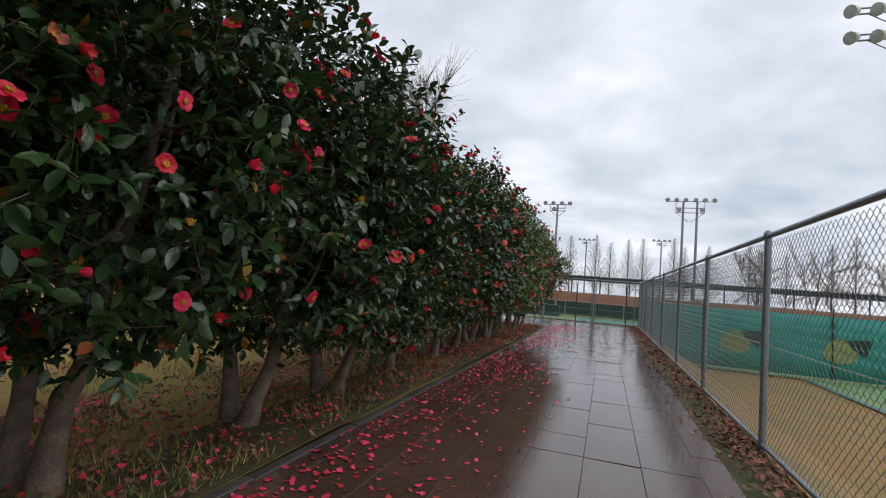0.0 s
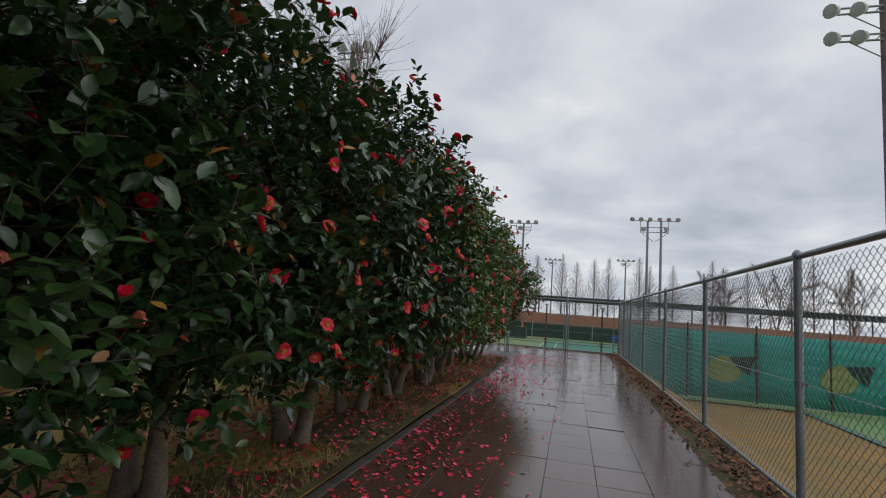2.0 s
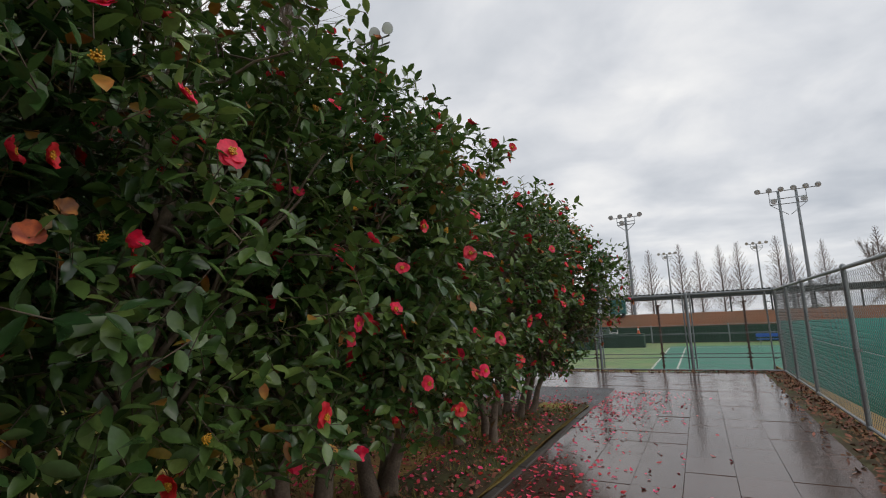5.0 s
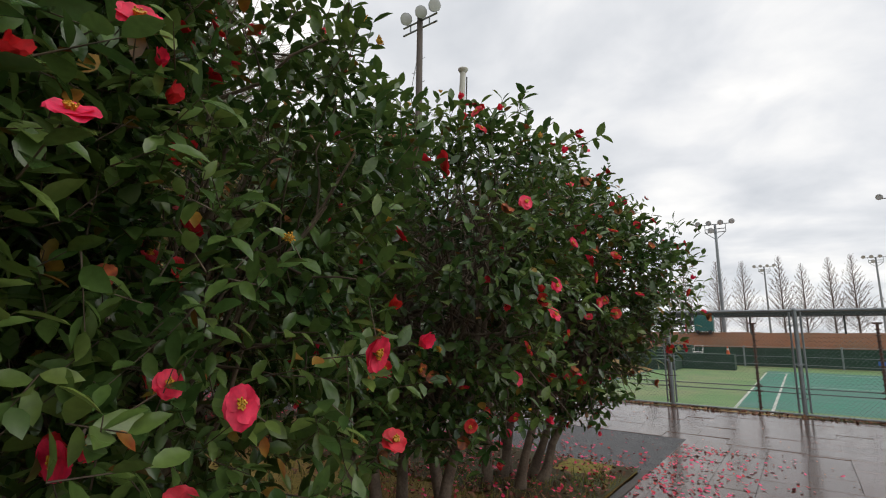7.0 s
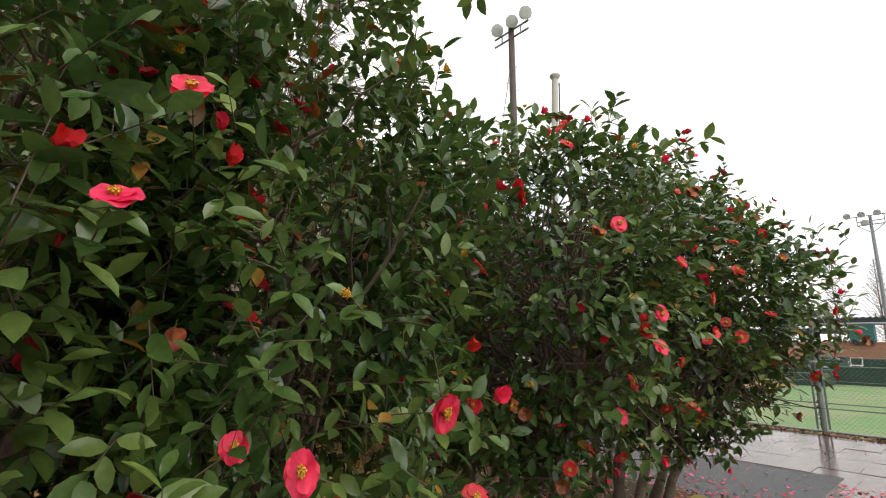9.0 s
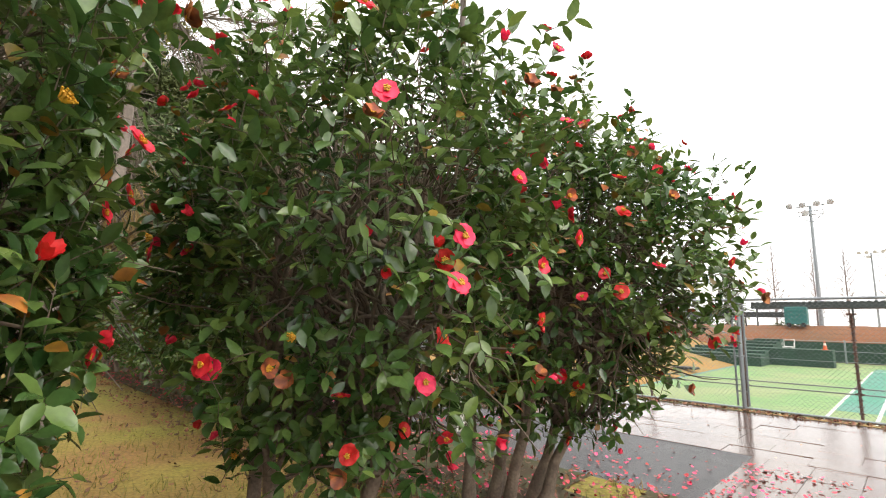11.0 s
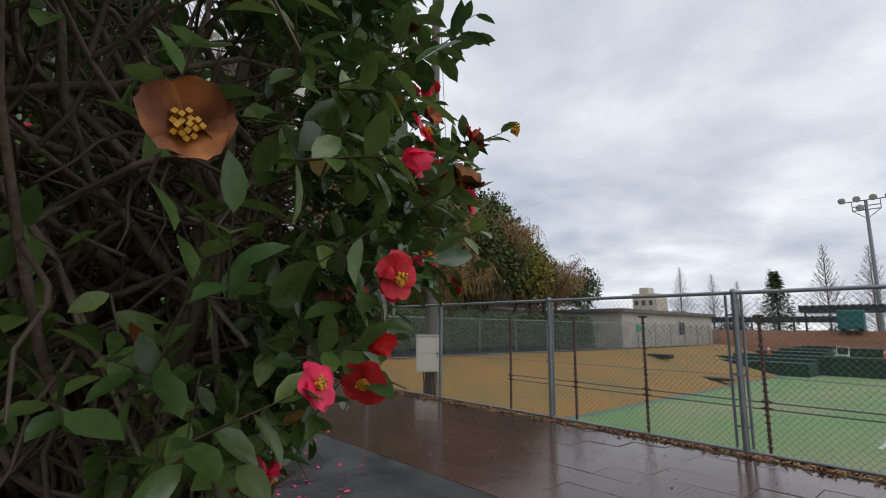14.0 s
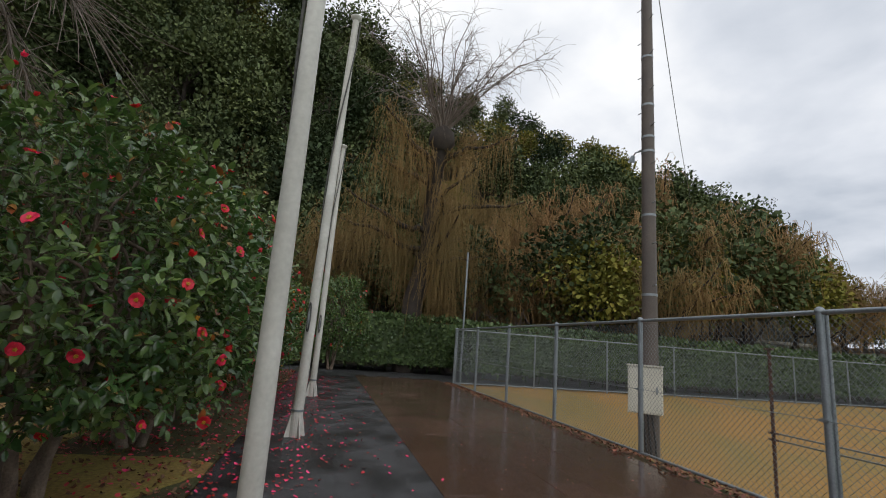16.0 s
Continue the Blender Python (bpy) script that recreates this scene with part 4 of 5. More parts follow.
for b, d, s, k in ((52, 28, 1.15, BROWNISH[1]), (49, 32, 1.25, BROWNISH[0]), (45, 35, 1.2, BROWNISH[0]), (56, 36, 1.4, BROWNISH[1]), (47, 41, 1.3, BROWNISH[1]), (51, 44, 1.4, BROWNISH[0]), (63, 36, 1.35, BROWNISH[0]), (41, 40, 1.0, YELLOWISH[0]), (84, 38, 1.3, EVERGREEN[0]), (88, 44, 1.4, EVERGREEN[2]), (92, 36, 1.3, EVERGREEN[1]), (95, 48, 1.5, EVERGREEN[3]), (99, 40, 1.4, EVERGREEN[2]), (103, 52, 1.5, EVERGREEN[0]), (107, 44, 1.4, EVERGREEN[1]), (112, 50, 1.5, EVERGREEN[3]), (117, 42, 1.4, EVERGREEN[2]), (122, 50, 1.4, EVERGREEN[0]), (97, 58, 1.5, EVERGREEN[2]), (90, 57, 1.4, EVERGREEN[3]), (110, 60, 1.5, EVERGREEN[1]), (58.5, 25, .95, YELLOWISH[0]), (50, 31, 1.0, YELLOWISH[0]), (61, 30, 1.15, BROWNISH[0]), (54, 33, 1.25, BROWNISH[1]), (66, 27, 1.05, BROWNISH[0]), (74, 26, 1.05, BROWNISH[1]),
                   (89, 27, 1.15, BROWNISH[0]), (47, 36, 1.2, BROWNISH[1]), (36, 46, .8, YELLOWISH[0]), (33, 50, .75, EVERGREEN[0])):
    forest_tree(k, "leafless brown willow at the foot of the hill" if k in BROWNISH else ("dark evergreen tree on the wooded hillside" if k in EVERGREEN else "yellow-green broadleaf tree at the foot of the hill"), b, d, s)


def willow():
    rng = np.random.default_rng(77)
    t = thing("willow_tree", "tall old willow with dark trunk and bare whips", "tree", (-22.6, 19.6, 0))
    wood, up, down = Geo(), Geo(), Geo()
    p = wander(rng, (0, 0, -.3), (1.3, .7, 10.4), 12, .20)
    tube(wood, p, np.linspace(.50, .34, 12), 12)
    tube(wood, [p[-1] + [0, 0, -.5], p[-1] + [0, 0, -.1], p[-1] + [0, 0, .4], p[-1] + [0, 0, .8]], [.34, .62, .55, .12], 12)
    for i in range(13):
        k = 5 + i % 6
        a = i * 2.4 + rng.uniform(-.3, .3)
        reach = rng.uniform(2.4, 4.6)
        q = wander(rng, p[k], p[k] + np.array([math.cos(a) * reach, math.sin(a) * reach, rng.uniform(.6, 2.0)]), 9, .16)
        tube(wood, q, np.linspace(.16, .03, 9), 7)
        for _ in range(300):
            k2, fr = rng.integers(1, 8), rng.random()
            b = q[k2] * (1 - fr) + q[k2 + 1] * fr + rng.normal(0, .22, 3)
            h = rng.uniform(0, 6.28)
            l = rng.uniform(.6, 3.0)
            s = np.linspace(0, 1, 5)[:, None]
            c = b + np.array([math.cos(h), math.sin(h), 0]) * l * rng.uniform(.05, .35) * s + np.array([0, 0, 1.0]) * l * (rng.uniform(.1, .8) * s - rng.uniform(.6, 1.7) * s * s) + np.cumsum(rng.normal(0, .05, (5, 3)), 0)
            tube(down, c, np.linspace(.010, .005, 5), 3)
    head = p[-1] + [0, 0, .4]
    for i in range(38):
        a = rng.uniform(0, 6.28)
        lean = rng.uniform(.1, .9)
        l = rng.uniform(3.6, 6.4)
        s = np.linspace(0, 1, 9)[:, None]
        c = head + np.array([math.cos(a), math.sin(a), 0]) * lean * l * s ** 1.2 + np.array([0, 0, 1.0]) * l * ((1 - lean * .3) * s - .28 * lean * s ** 3) + np.cumsum(rng.normal(0, .09, (9, 3)), 0)
        tube(up, c, np.linspace(.042, .009, 9), 4)
        for _ in range(30):
            k2 = rng.integers(2, 9)
            b = c[k2]
            dd = unit(np.array([math.cos(a), math.sin(a), 0]) * .5 + rng.normal(0, .7, 3) + [0, 0, .5])
            ll = rng.uniform(.4, 1.6)
            e = b + dd * ll * s[::2] + np.array([0, 0, -.45]) * ll * s[::2] ** 2 + np.cumsum(rng.normal(0, .03, (5, 3)), 0)
            tube(up, e, np.linspace(.010, .004, 5), 3)
    gpart("trunk", wood, M_DARKBARK, t)
    gpart("upper_whip_work", up, M_GREYTWIG, t, "pale leafless upright whips")
    gpart("hanging_twig_work", down, M_BROWNTWIG, t, "orange-brown hanging twigs")


willow()


def pale_tree(at, h, seed, label, spread=2.2, mat=None, n=300, thick=1.0, reach=.3):
    rng = np.random.default_rng(seed)
    t = thing("bare_tree", label, "tree", at)
    g, f = Geo(), Geo()
    for s in range(3):
        a = s * 2.1 + rng.uniform(0, 1)
        q = wander(rng, (0, 0, -.3), (math.cos(a) * spread * .6, math.sin(a) * spread * .6, h * .75), 10, .14)
        tube(g, q, np.linspace(.11, .03, 10) * thick, 7)
        for _ in range(7):
            k = rng.integers(3, 9)
            d = unit(rng.normal(0, 1, 3) + [0, 0, .7])
            e = wander(rng, q[k], q[k] + d * h * reach, 6, .08)
            tube(g, e, np.linspace(.03, .008, 6) * thick, 5)
            for _ in range(n // 21):
                k2, fr = rng.integers(1, 5), rng.random()
                b = e[k2] * (1 - fr) + e[k2 + 1] * fr
                dd = unit(d + rng.normal(0, .45, 3))
                l = rng.uniform(.4, 1.4) * (1 if thick < 1.5 else 1.5)
                tube(f, np.array([b, b + dd * l * .5 + rng.normal(0, .03, 3), b + dd * l]), np.array([.008, .005, .003]) * max(1, thick * 1.3), 3)
    gpart("trunk", g, mat or M_GREYTWIG, t)
    gpart("twig_work", f, M_GREYTWIG, t)


pale_tree((-25.5, 25.2, 0), 5.5, 81, "pale-barked crooked tree before the wood", 3.0)
pale_tree((-5.6, 11.6, 0), 9.4, 84, "leafless tree behind the camellia row", 2.0, n=2400, thick=.7, reach=.24)
pale_tree((34, 96, 1.3), 11.5, 85, "rounded leafless tree beyond the courts", 4.5, n=3000, thick=1.25, reach=.36)
pale_tree((26, 98, 1.3), 9.5, 86, "rounded leafless tree beyond the courts", 4.5, n=3000, thick=1.25, reach=.36)
pale_tree((47, 100, 1.3), 10.5, 87, "rounded leafless tree beyond the courts", 4.5, n=3000, thick=1.25, reach=.36)
g = Geo()
t = thing("distant_utility_pole", "distant utility pole with crossarms before the wood", "utility pole", (-30, 46.5, 3))
tube(g, [(0, 0, -1), (0, 0, 9)], .14, 8, True)
gpart("shaft", g, M_CONC, t)
for z, w in ((8.4, 1.1), (7.6, .9), (5.2, .5)):
    g = Geo()
    box(g, -w, w, -.05, .05, z - .05, z + .05)
    gpart("crossarm", g, M_STEEL, t, "", False)

# ---- far side of the courts ----
M_HAZE = material("far_bare_twigs", (0.21, 0.17, 0.155), 0.9, vary=0.2, scale=0.3, bump=0.0)


def redwood_geo(seed, h=15.0):
    rng = np.random.default_rng(seed)
    tr, br = Geo(), Geo()
    tube(tr, [(0, 0, -.3), (0, 0, h * .5), (rng.uniform(-.1, .1), 0, h)], [.22, .11, .02], 7)
    for i in range(110):
        z = h * (.12 + .86 * i / 110)
        a = i * 2.399 + rng.uniform(-.3, .3)
        l = (h - z) * .24 * rng.uniform(.7, 1.15) + .25
        s = np.linspace(0, 1, 4)[:, None]
        d = np.array([math.cos(a), math.sin(a), 0])
        c = np.array([0, 0, z]) + d * l * s + np.array([0, 0, 1.0]) * l * (.35 * s + .55 * s * s)
        tube(br, c, np.linspace(.055, .022, 4), 3)
        for _ in range(6):
            b = c[rng.integers(1, 4)]
            e = b + unit(d + rng.normal(0, .5, 3) + [0, 0, .9]) * rng.uniform(.4, 1.0) * l * .45
            tube(br, np.array([b, e]), [.03, .014], 3)
    return tr.mesh("trunk", M_HAZE), br.mesh("branches", M_HAZE)


RED = [redwood_geo(300 + i) for i in range(3)]
random.seed(9)
for i, (x, s) in enumerate(((-41, .95), (-36, .85), (-30, .7), (-25.5, .85), (-18, 1.1), (-11.5, 1.0), (-7.6, 1.0), (-2, 1.06), (1.2, .9), (5, .98), (8.2, 1.02), (14, 1.0), (16.5, .9), (21.5, .95), (28, 1.0),
                            (31, .8), (36, .9), (42, 1.0), (47, 1.15), (54, 1.0), (60, .9))):
    t = thing("dawn_redwood", "leafless conical tree in a distant row", "tree", (x, 114 + 3 * math.sin(i * 2.1), -.3), "distant tree row")
    t.scale = (s * .85, s * .85, s)
    t.rotation_euler = (0, 0, i * 1.7)
    for nme, me in zip(("trunk", "branch_work"), RED[i % 3]):
        o = new(nme, me)
        o.parent = t


def fir():
    rng = np.random.default_rng(5)
    t = thing("fir_tree", "dark green fir beyond the courts", "tree", (-22.5, 105, -.3))
    tr, br = Geo(), Geo()
    tube(tr, [(0, 0, 0), (0, 0, 11)], [.25, .04], 7)
    for i in range(120):
        z = 2 + 9 * i / 120
        a = i * 2.4
        l = (11.4 - z) * .42 * rng.uniform(.7, 1.1)
        d = np.array([math.cos(a), math.sin(a), -.15])
        n = 14
        p = np.array([0, 0, z]) + d * l * rng.random((n, 1)) + rng.normal(0, .1, (n, 3))
        cards(br, p, unit(d + rng.normal(0, .3, (n, 3))), np.tile([0, 0, 1.0], (n, 1)) + rng.normal(0, .2, (n, 3)), np.full(n, .6), np.full(n, .35))
    gpart("trunk", tr, M_DARKBARK, t)
    gpart("foliage", br, M_HEDGE, t)


fir()
for i, (x, y, s) in enumerate(((-27, 100, .8), (-15, 108, .75), (-34, 95, .9), (-44, 92, 1.0), (20, 118, .5))):
    t = thing("shrub_mass", "rounded dark shrub beyond the courts", "shrub", (x, y, -.4), "distant shrubs")
    t.scale = (s * 1.3, s, s)
    o = new("foliage", EVERGREEN[i % 4][1])
    o.parent = t
    o.location = (0, 0, 2.0)


def light_tower(at, h, arm, heads, two=False, label="tall steel floodlight tower beyond the courts"):
    t = thing("floodlight_tower", label, "floodlight", at, "floodlight towers")
    for dx in ((-arm * .3, arm * .3) if two else (0,)):
        g = Geo()
        tube(g, [(dx, 0, 0), (dx, 0, h * .5), (dx, 0, h)], [.32, .26, .2], 10, True)
        gpart("mast", g, M_STEEL, t)
    g = Geo()
    for z, w in ((h, arm), (h - arm * .32, arm * .62), (h - arm * .55, arm * .62)):
        tube(g, [(-w, 0, z), (w, 0, z)], .08, 6, True)
    for s in (-1, 1):
        tube(g, [(s * arm * .62, 0, h), (s * arm * .62, 0, h - arm * .55), (s * .2, 0, h - arm * 1.0)], .06, 6)
    gpart("lamp_frame", g, M_STEEL, t)
    for i in range(heads):
        gb, gl = Geo(), Geo()
        x = -arm + 2 * arm * i / (heads - 1)
        flood(gb, gl, (x, -.2, h + .35), (.15 * (1 if x > 0 else -1), -1, -.5), .75)
        f = gpart("floodlight", gb, M_STEEL, t)
        gpart("glass", gl, M_LAMP, f)
    for x in ((-arm * .5, arm * .5) if two else (-arm * .25,)):
        gb, gl = Geo(), Geo()
        flood(gb, gl, (x, -.2, h - arm * .4), (0, -1, -.3), .8)
        f = gpart("floodlight", gb, M_STEEL, t)
        gpart("glass", gl, M_LAMP, f)


light_tower((-10, 102.4, -.5), 20.3, 2.5, 4)
light_tower((15.8, 104.9, -.5), 21.9, 4.2, 6, True)
light_tower((17.6, 176, -.5), 21.5, 2.4, 4)
light_tower((-7.0, 182, -.5), 21.5, 2.4, 4)


def near_light():
    t = thing("floodlight_pole", "concrete pole with bracketed floodlights beside the court", "floodlight", (14.0, 27.5, 0))
    H = 18.0
    g = Geo()
    tube(g, [(0, 0, -.3), (0, 0, H)], [.24, .15], 14, True)
    gpart("pole", g, M_CONC, t)
    g = Geo()
    tube(g, [(.22, -.1, 0), (.22, -.1, H - 2)], .03, 6)
    gpart("conduit", g, M_RUST, t)
    for k, z in enumerate((H - 2.9, H - 1.5)):
        g = Geo()
        for dz in (0, .3):
            tube(g, [(-2.0, -.1, z + dz), (1.6, -.1, z + dz)], .05, 6, True)
        for x in (-2.0, -1.2, -.4, .6, 1.4):
            tube(g, [(x, -.1, z), (x + .25, -.1, z + .3)], .03, 5)
        tube(g, [(-1.5, -.1, z), (0, 0, z - .9)], .03, 5)
        gpart("bracket", g, M_STEEL, t)
        for x in (-2.1, -1.0, 1.0):
            gb, gl = Geo(), Geo()
            flood(gb, gl, (x, -.3, z + .1), (-.8, -.5, -.35), .55)
            f = gpart("floodlight", gb, M_BOX, t)
            gpart("glass", gl, M_LAMP, f)


near_light()


def shelter(x0, x1, y, z, depth, label):
    t = thing("shelter", label, "shelter", ((x0 + x1) / 2, y, 0), "long shelters")
    w = (x1 - x0) / 2
    g = Geo()
    n = int((x1 - x0) / .5)
    for i in range(n):
        a, b = -w + i * .5, -w + i * .5 + .28
        box(g, a, b, -.3, depth, z, z + .14)
    box(g, -w, w, -.25, depth, z - .55, z + .02)
    gpart("roof", g, M_ROOF, t, "dark ribbed sheet roof", False)
    for i in range(int((x1 - x0) / 4) + 1):
        g = Geo()
        x = -w + .4 + i * (2 * w - .8) / int((x1 - x0) / 4)
        tube(g, [(x, .3, -.5), (x, .3, z - .5)], .09, 8)
        gpart("column", g, M_ROOF, t)


shelter(-12.5, 40, 72, 3.75, 3.5, "long dark-roofed shelter beyond the courts")
shelter(-34, -11, 84, 3.0, 3.0, "lower dark-roofed shelter beyond the courts")
g = Geo()
v = []
xs = np.linspace(-36, 70, 60)
for x in xs:
    k = 1 + .15 * fnoise((x * .2, 0, 0), 4)
    v += [(x, 65.8, -2.0), (x, 67.5, -.3 * k), (x, 70, 1.35 * k), (x, 130, 1.5 * k)]
i = np.arange(59)[:, None] * 4
f = np.concatenate([np.stack([i + j, i + 4 + j, i + 5 + j, i + 1 + j], -1).reshape(-1, 4) for j in range(3)])
g.add(v, f)
structure("brown_bank", g, M_BANK, "russet brown grass bank beyond the courts", "bank", True)
low = thing("court_windscreen", "dark green windscreen fabric on posts across the court", "windscreen", (-.26, 65.2, COURT_Z), "court windscreens")
low.scale = (2.3, 1, 2.15)
for i in range(14):
    g = Geo()
    x = -5 + i * 3.2
    box(g, x + .03, x + 3.17, -.012, .012, .06, .86)
    gpart("fabric", g, M_DARKSCREEN, low, "", False)
    g = Geo()
    tube(g, [(x, 0, -.1), (x, 0, .95)], .03, 8, True)
    gpart("post", g, M_STEEL, low)
    for z in (.9, .5):
        g = Geo()
        tube(g, [(x, -.03, z), (x + 3.2, -.03, z)], .012, 6)
        gpart("rail", g, M_STEEL, low)
# stepped green terrace beside the court
for i in range(6):
    g = Geo()
    box(g, -16.8 + i * 1.22, -4.6 if i == 2 else -8.7, 55.4 + i * 1.575, 56.97 + i * 1.575, -2.0, -.825 + i * .21, .02)
    structure("terrace_step", g, M_DARKSCREEN, "dark green stepped terrace beside the court", "step")

DIAG0, DIAG1 = Vector((26.0, 24.9, 0)), Vector((2.6, 24.9, 0))


def teal_screen():
    """Tall windscreen on the line of the rusty posts, across the end of the side court."""
    run = DIAG1 - DIAG0
    L = run.length
    t = thing("teal_windscreen", "teal windscreen fabric on dark posts beside the path", "windscreen", DIAG0 + Vector((0, 0, COURT_Z)), "court windscreens")
    t.rotation_euler = (0, 0, math.atan2(run.y, run.x))
    n = 9
    for i in range(n):
        a, b = L * i / n, L * (i + 1) / n
        g = Geo()
        sheet_v, k = [], 10
        for j in range(k + 1):
            x = a + (b - a) * j / k
            for z in (.10, 1.0, 2.0, 2.86):
                sheet_v.append((x, .03 * fnoise((x * 1.3, z * 1.7, 0), 6), z))
        q = np.array([(j * 4 + m, j * 4 + 4 + m, j * 4 + 5 + m, j * 4 + 1 + m) for j in range(k) for m in range(3)])
        g.add(sheet_v, q)
        ob = gpart("fabric", g, M_SCREEN, t)
        sol = ob.modifiers.new("thickness", "SOLIDIFY")
        sol.thickness = .006
        g = Geo()
        tube(g, [(a, .05, -.1), (a, .05, 3.2)], .035, 8, True)
        gpart("post", g, M_RUST, t)
    for s in (.655, .83):
        g = Geo()
        ang = np.linspace(0, 2 * np.pi, 20, endpoint=False)
        x = L * s
        for dz, mat, dx, sx, sz in ((0, 0, 0, .62, .55),):
            v = [(x + dx + sx * math.cos(q) * (1 - .3 * math.sin(q)), .05, 1.35 + sz * math.sin(q)) for q in ang]
            g.add(v, [tuple(range(20))])
        gpart("emblem", g, M_EMBLEM, t, "pale yellow-green leaf-shaped emblem", False)
        g = Geo()
        v = [(x - .2, .054, 1.85), (x - 1.2, .054, 1.95), (x - .95, .054, 1.15), (x - .45, .054, 1.5)]
        g.add(v, [(0, 1, 2, 3)])
        gpart("emblem", g, M_DARKSCREEN, t, "dark emblem shape", False)


M_EMBLEM = material("pale_emblem", (0.30, 0.36, 0.12), 0.8, vary=0.2, scale=3, bump=0.0)
teal_screen()


def house():
    t = thing("club_house", "single-storey cream building with flat roof", "building", (-19.3, 50, 0))
    g = Geo()
    box(g, -7, 0, 0, 10.3, -.3, 2.75)
    box(g, -7, 0, 11.7, 18.3, -.3, 2.75)
    box(g, -7, 0, 10.3, 11.7, -.3, .95)
    box(g, -7, 0, 10.3, 11.7, 2.1, 2.75)
    gpart("wall", g, M_WALL, t, "", False)
    g = Geo()
    box(g, -7.3, .35, -.3, 18.6, 2.75, 3.05, .03)
    gpart("roof", g, M_CONC, t, "grey flat roof slab", False)
    for y0, y1, z0, z1 in ((10.3, 11.7, .95, 2.1), ):
        g = Geo()
        box(g, -.12, -.06, y0, y1, z0, z1)
        w = gpart("window", g, M_GLASS, t, "dark window", False)
        g = Geo()
        for a, b in ((y0, y0 + .05), ((y0 + y1) / 2 - .025, (y0 + y1) / 2 + .025), (y1 - .05, y1)):
            box(g, -.06, .02, a, b, z0, z1)
        box(g, -.06, .02, y0, y1, z1 - .05, z1)
        gpart("window_frame", g, M_STEEL, w, "", False)
    g = Geo()
    box(g, 0, .04, 2.2, 3.0, 1.2, 1.75)
    gpart("green_sign", g, M_SIGN, t, "small green sign board", False)


M_SIGN = material("green_sign_paint", (0.03, 0.42, 0.20), 0.5, vary=0.05, scale=3, bump=0.0)
house()
g = Geo()
box(g, -34, -29, 42, 55, 3.05, 3.25, .03)
box(g, -33.6, -29.4, 42.4, 54.6, -.2, 3.05)
tagged(gpart("low_building", g, M_WALL, smooth=False), "low building with pale flat roof behind the hedge", "building")
t = thing("apartment_block", "distant beige apartment block behind bare trees", "building", (-79, 168, 0))
g = Geo()
box(g, 0, 8, 0, 8, 0, 13)
box(g, 2, 5, 1, 5, 13, 15)
gpart("wall", g, M_WALL, t, "", False)
for k in range(3):
    for j in range(3):
        g = Geo()
        box(g, .7 + j * 2.4, 1.9 + j * 2.4, -.05, .02, 3.2 + k * 3, 4.8 + k * 3)
        gpart("window", g, M_GLASS, t, "", False)


def bench(at):
    t = thing("bench", "bright blue plastic bench by the court", "bench", at)
    t.scale = (1.6, 1, 1.1)
    for dz, y in ((.42, 0), (.75, .3)):
        g = Geo()
        box(g, -.9, .9, y - .16 if dz < .5 else y - .02, y + .16 if dz < .5 else y + .02, dz - .03 if dz < .5 else dz - .14, dz + .03 if dz < .5 else dz + .14, .01)
        gpart("seat" if dz < .5 else "backrest", g, M_BLUE, t, "", False)
    for x in (-.7, .7):
        g = Geo()
        tube(g, [(x, -.1, 0), (x, -.1, .4)], .02, 6, True)
        tube(g, [(x, .3, 0), (x, .3, .7)], .02, 6, True)
        gpart("leg", g, M_STEEL, t)


bench((6.4, 61.5, COURT_Z + .06))


def umpire_chair(at):
    t = thing("umpire_chair", "white metal high chair beside the court", "chair", at)
    t.scale = (1.5, 1.5, 1.5)
    for sx in (-.3, .3):
        for sy in (-.3, .3):
            g = Geo()
            tube(g, [(sx * 1.25, sy * 1.25, 0), (sx * .7, sy * .7, .95)], .022, 6, True)
            gpart("leg", g, M_WHITE, t)
    g = Geo()
    box(g, -.26, .26, -.24, .24, .93, .97, .01)
    gpart("seat", g, M_WHITE, t, "", False)
    g = Geo()
    tube(g, [(-.24, .22, .97), (-.24, .28, 1.35), (.24, .28, 1.35), (.24, .22, .97)], .018, 6)
    gpart("backrest", g, M_WHITE, t)
    for sx in (-.27, .27):
        g = Geo()
        tube(g, [(sx, .2, 1.15), (sx, -.2, 1.15), (sx, -.2, .96)], .015, 6)
        gpart("armrest", g, M_WHITE, t)


umpire_chair((-7.6, 60.2, COURT_Z + .06))


def cone(at):
    t = thing("traffic_cone", "small orange traffic cone with white band", "traffic cone", at, "traffic cones")
    g = Geo()
    box(g, -.2, .2, -.2, .2, 0, .03, .005)
    tube(g, [(0, 0, .03), (0, 0, .7)], [.15, .03], 12, True)
    gpart("body", g, M_ORANGE, t)
    g = Geo()
    tube(g, [(0, 0, .34), (0, 0, .5)], [.104, .076], 12)
    gpart("band", g, M_WHITE, t, "white band")


cone((-12.0, 59.2, -.402))
cone((-5.1, 59.2, -.402))
t = thing("court_roller_cart", "teal painted cart under the shelter", "cart", (-8.3, 70, 1.3))
g = Geo()
box(g, -.9, .9, -.6, .6, .3, 2.0, .08)
gpart("body", g, M_GREENBOX, t, "", False)
for x in (-.6, .6):
    g = Geo()
    tube(g, [(x, -.65, .22), (x, -.5, .22)], .22, 12, True)
    gpart("wheel", g, M_BLACK, t)
g = Geo()
box(g, -.45, .45, -.2, .2, 0, .07, .02)
ob = tagged(gpart("drain_grate", g, M_BLACK, None, "", False), "dark grate lying on the dry grass", "grate")
ob.location = (-11.3, 46, float(field_height(np.array(-11.3), np.array(46.0))) + .03)
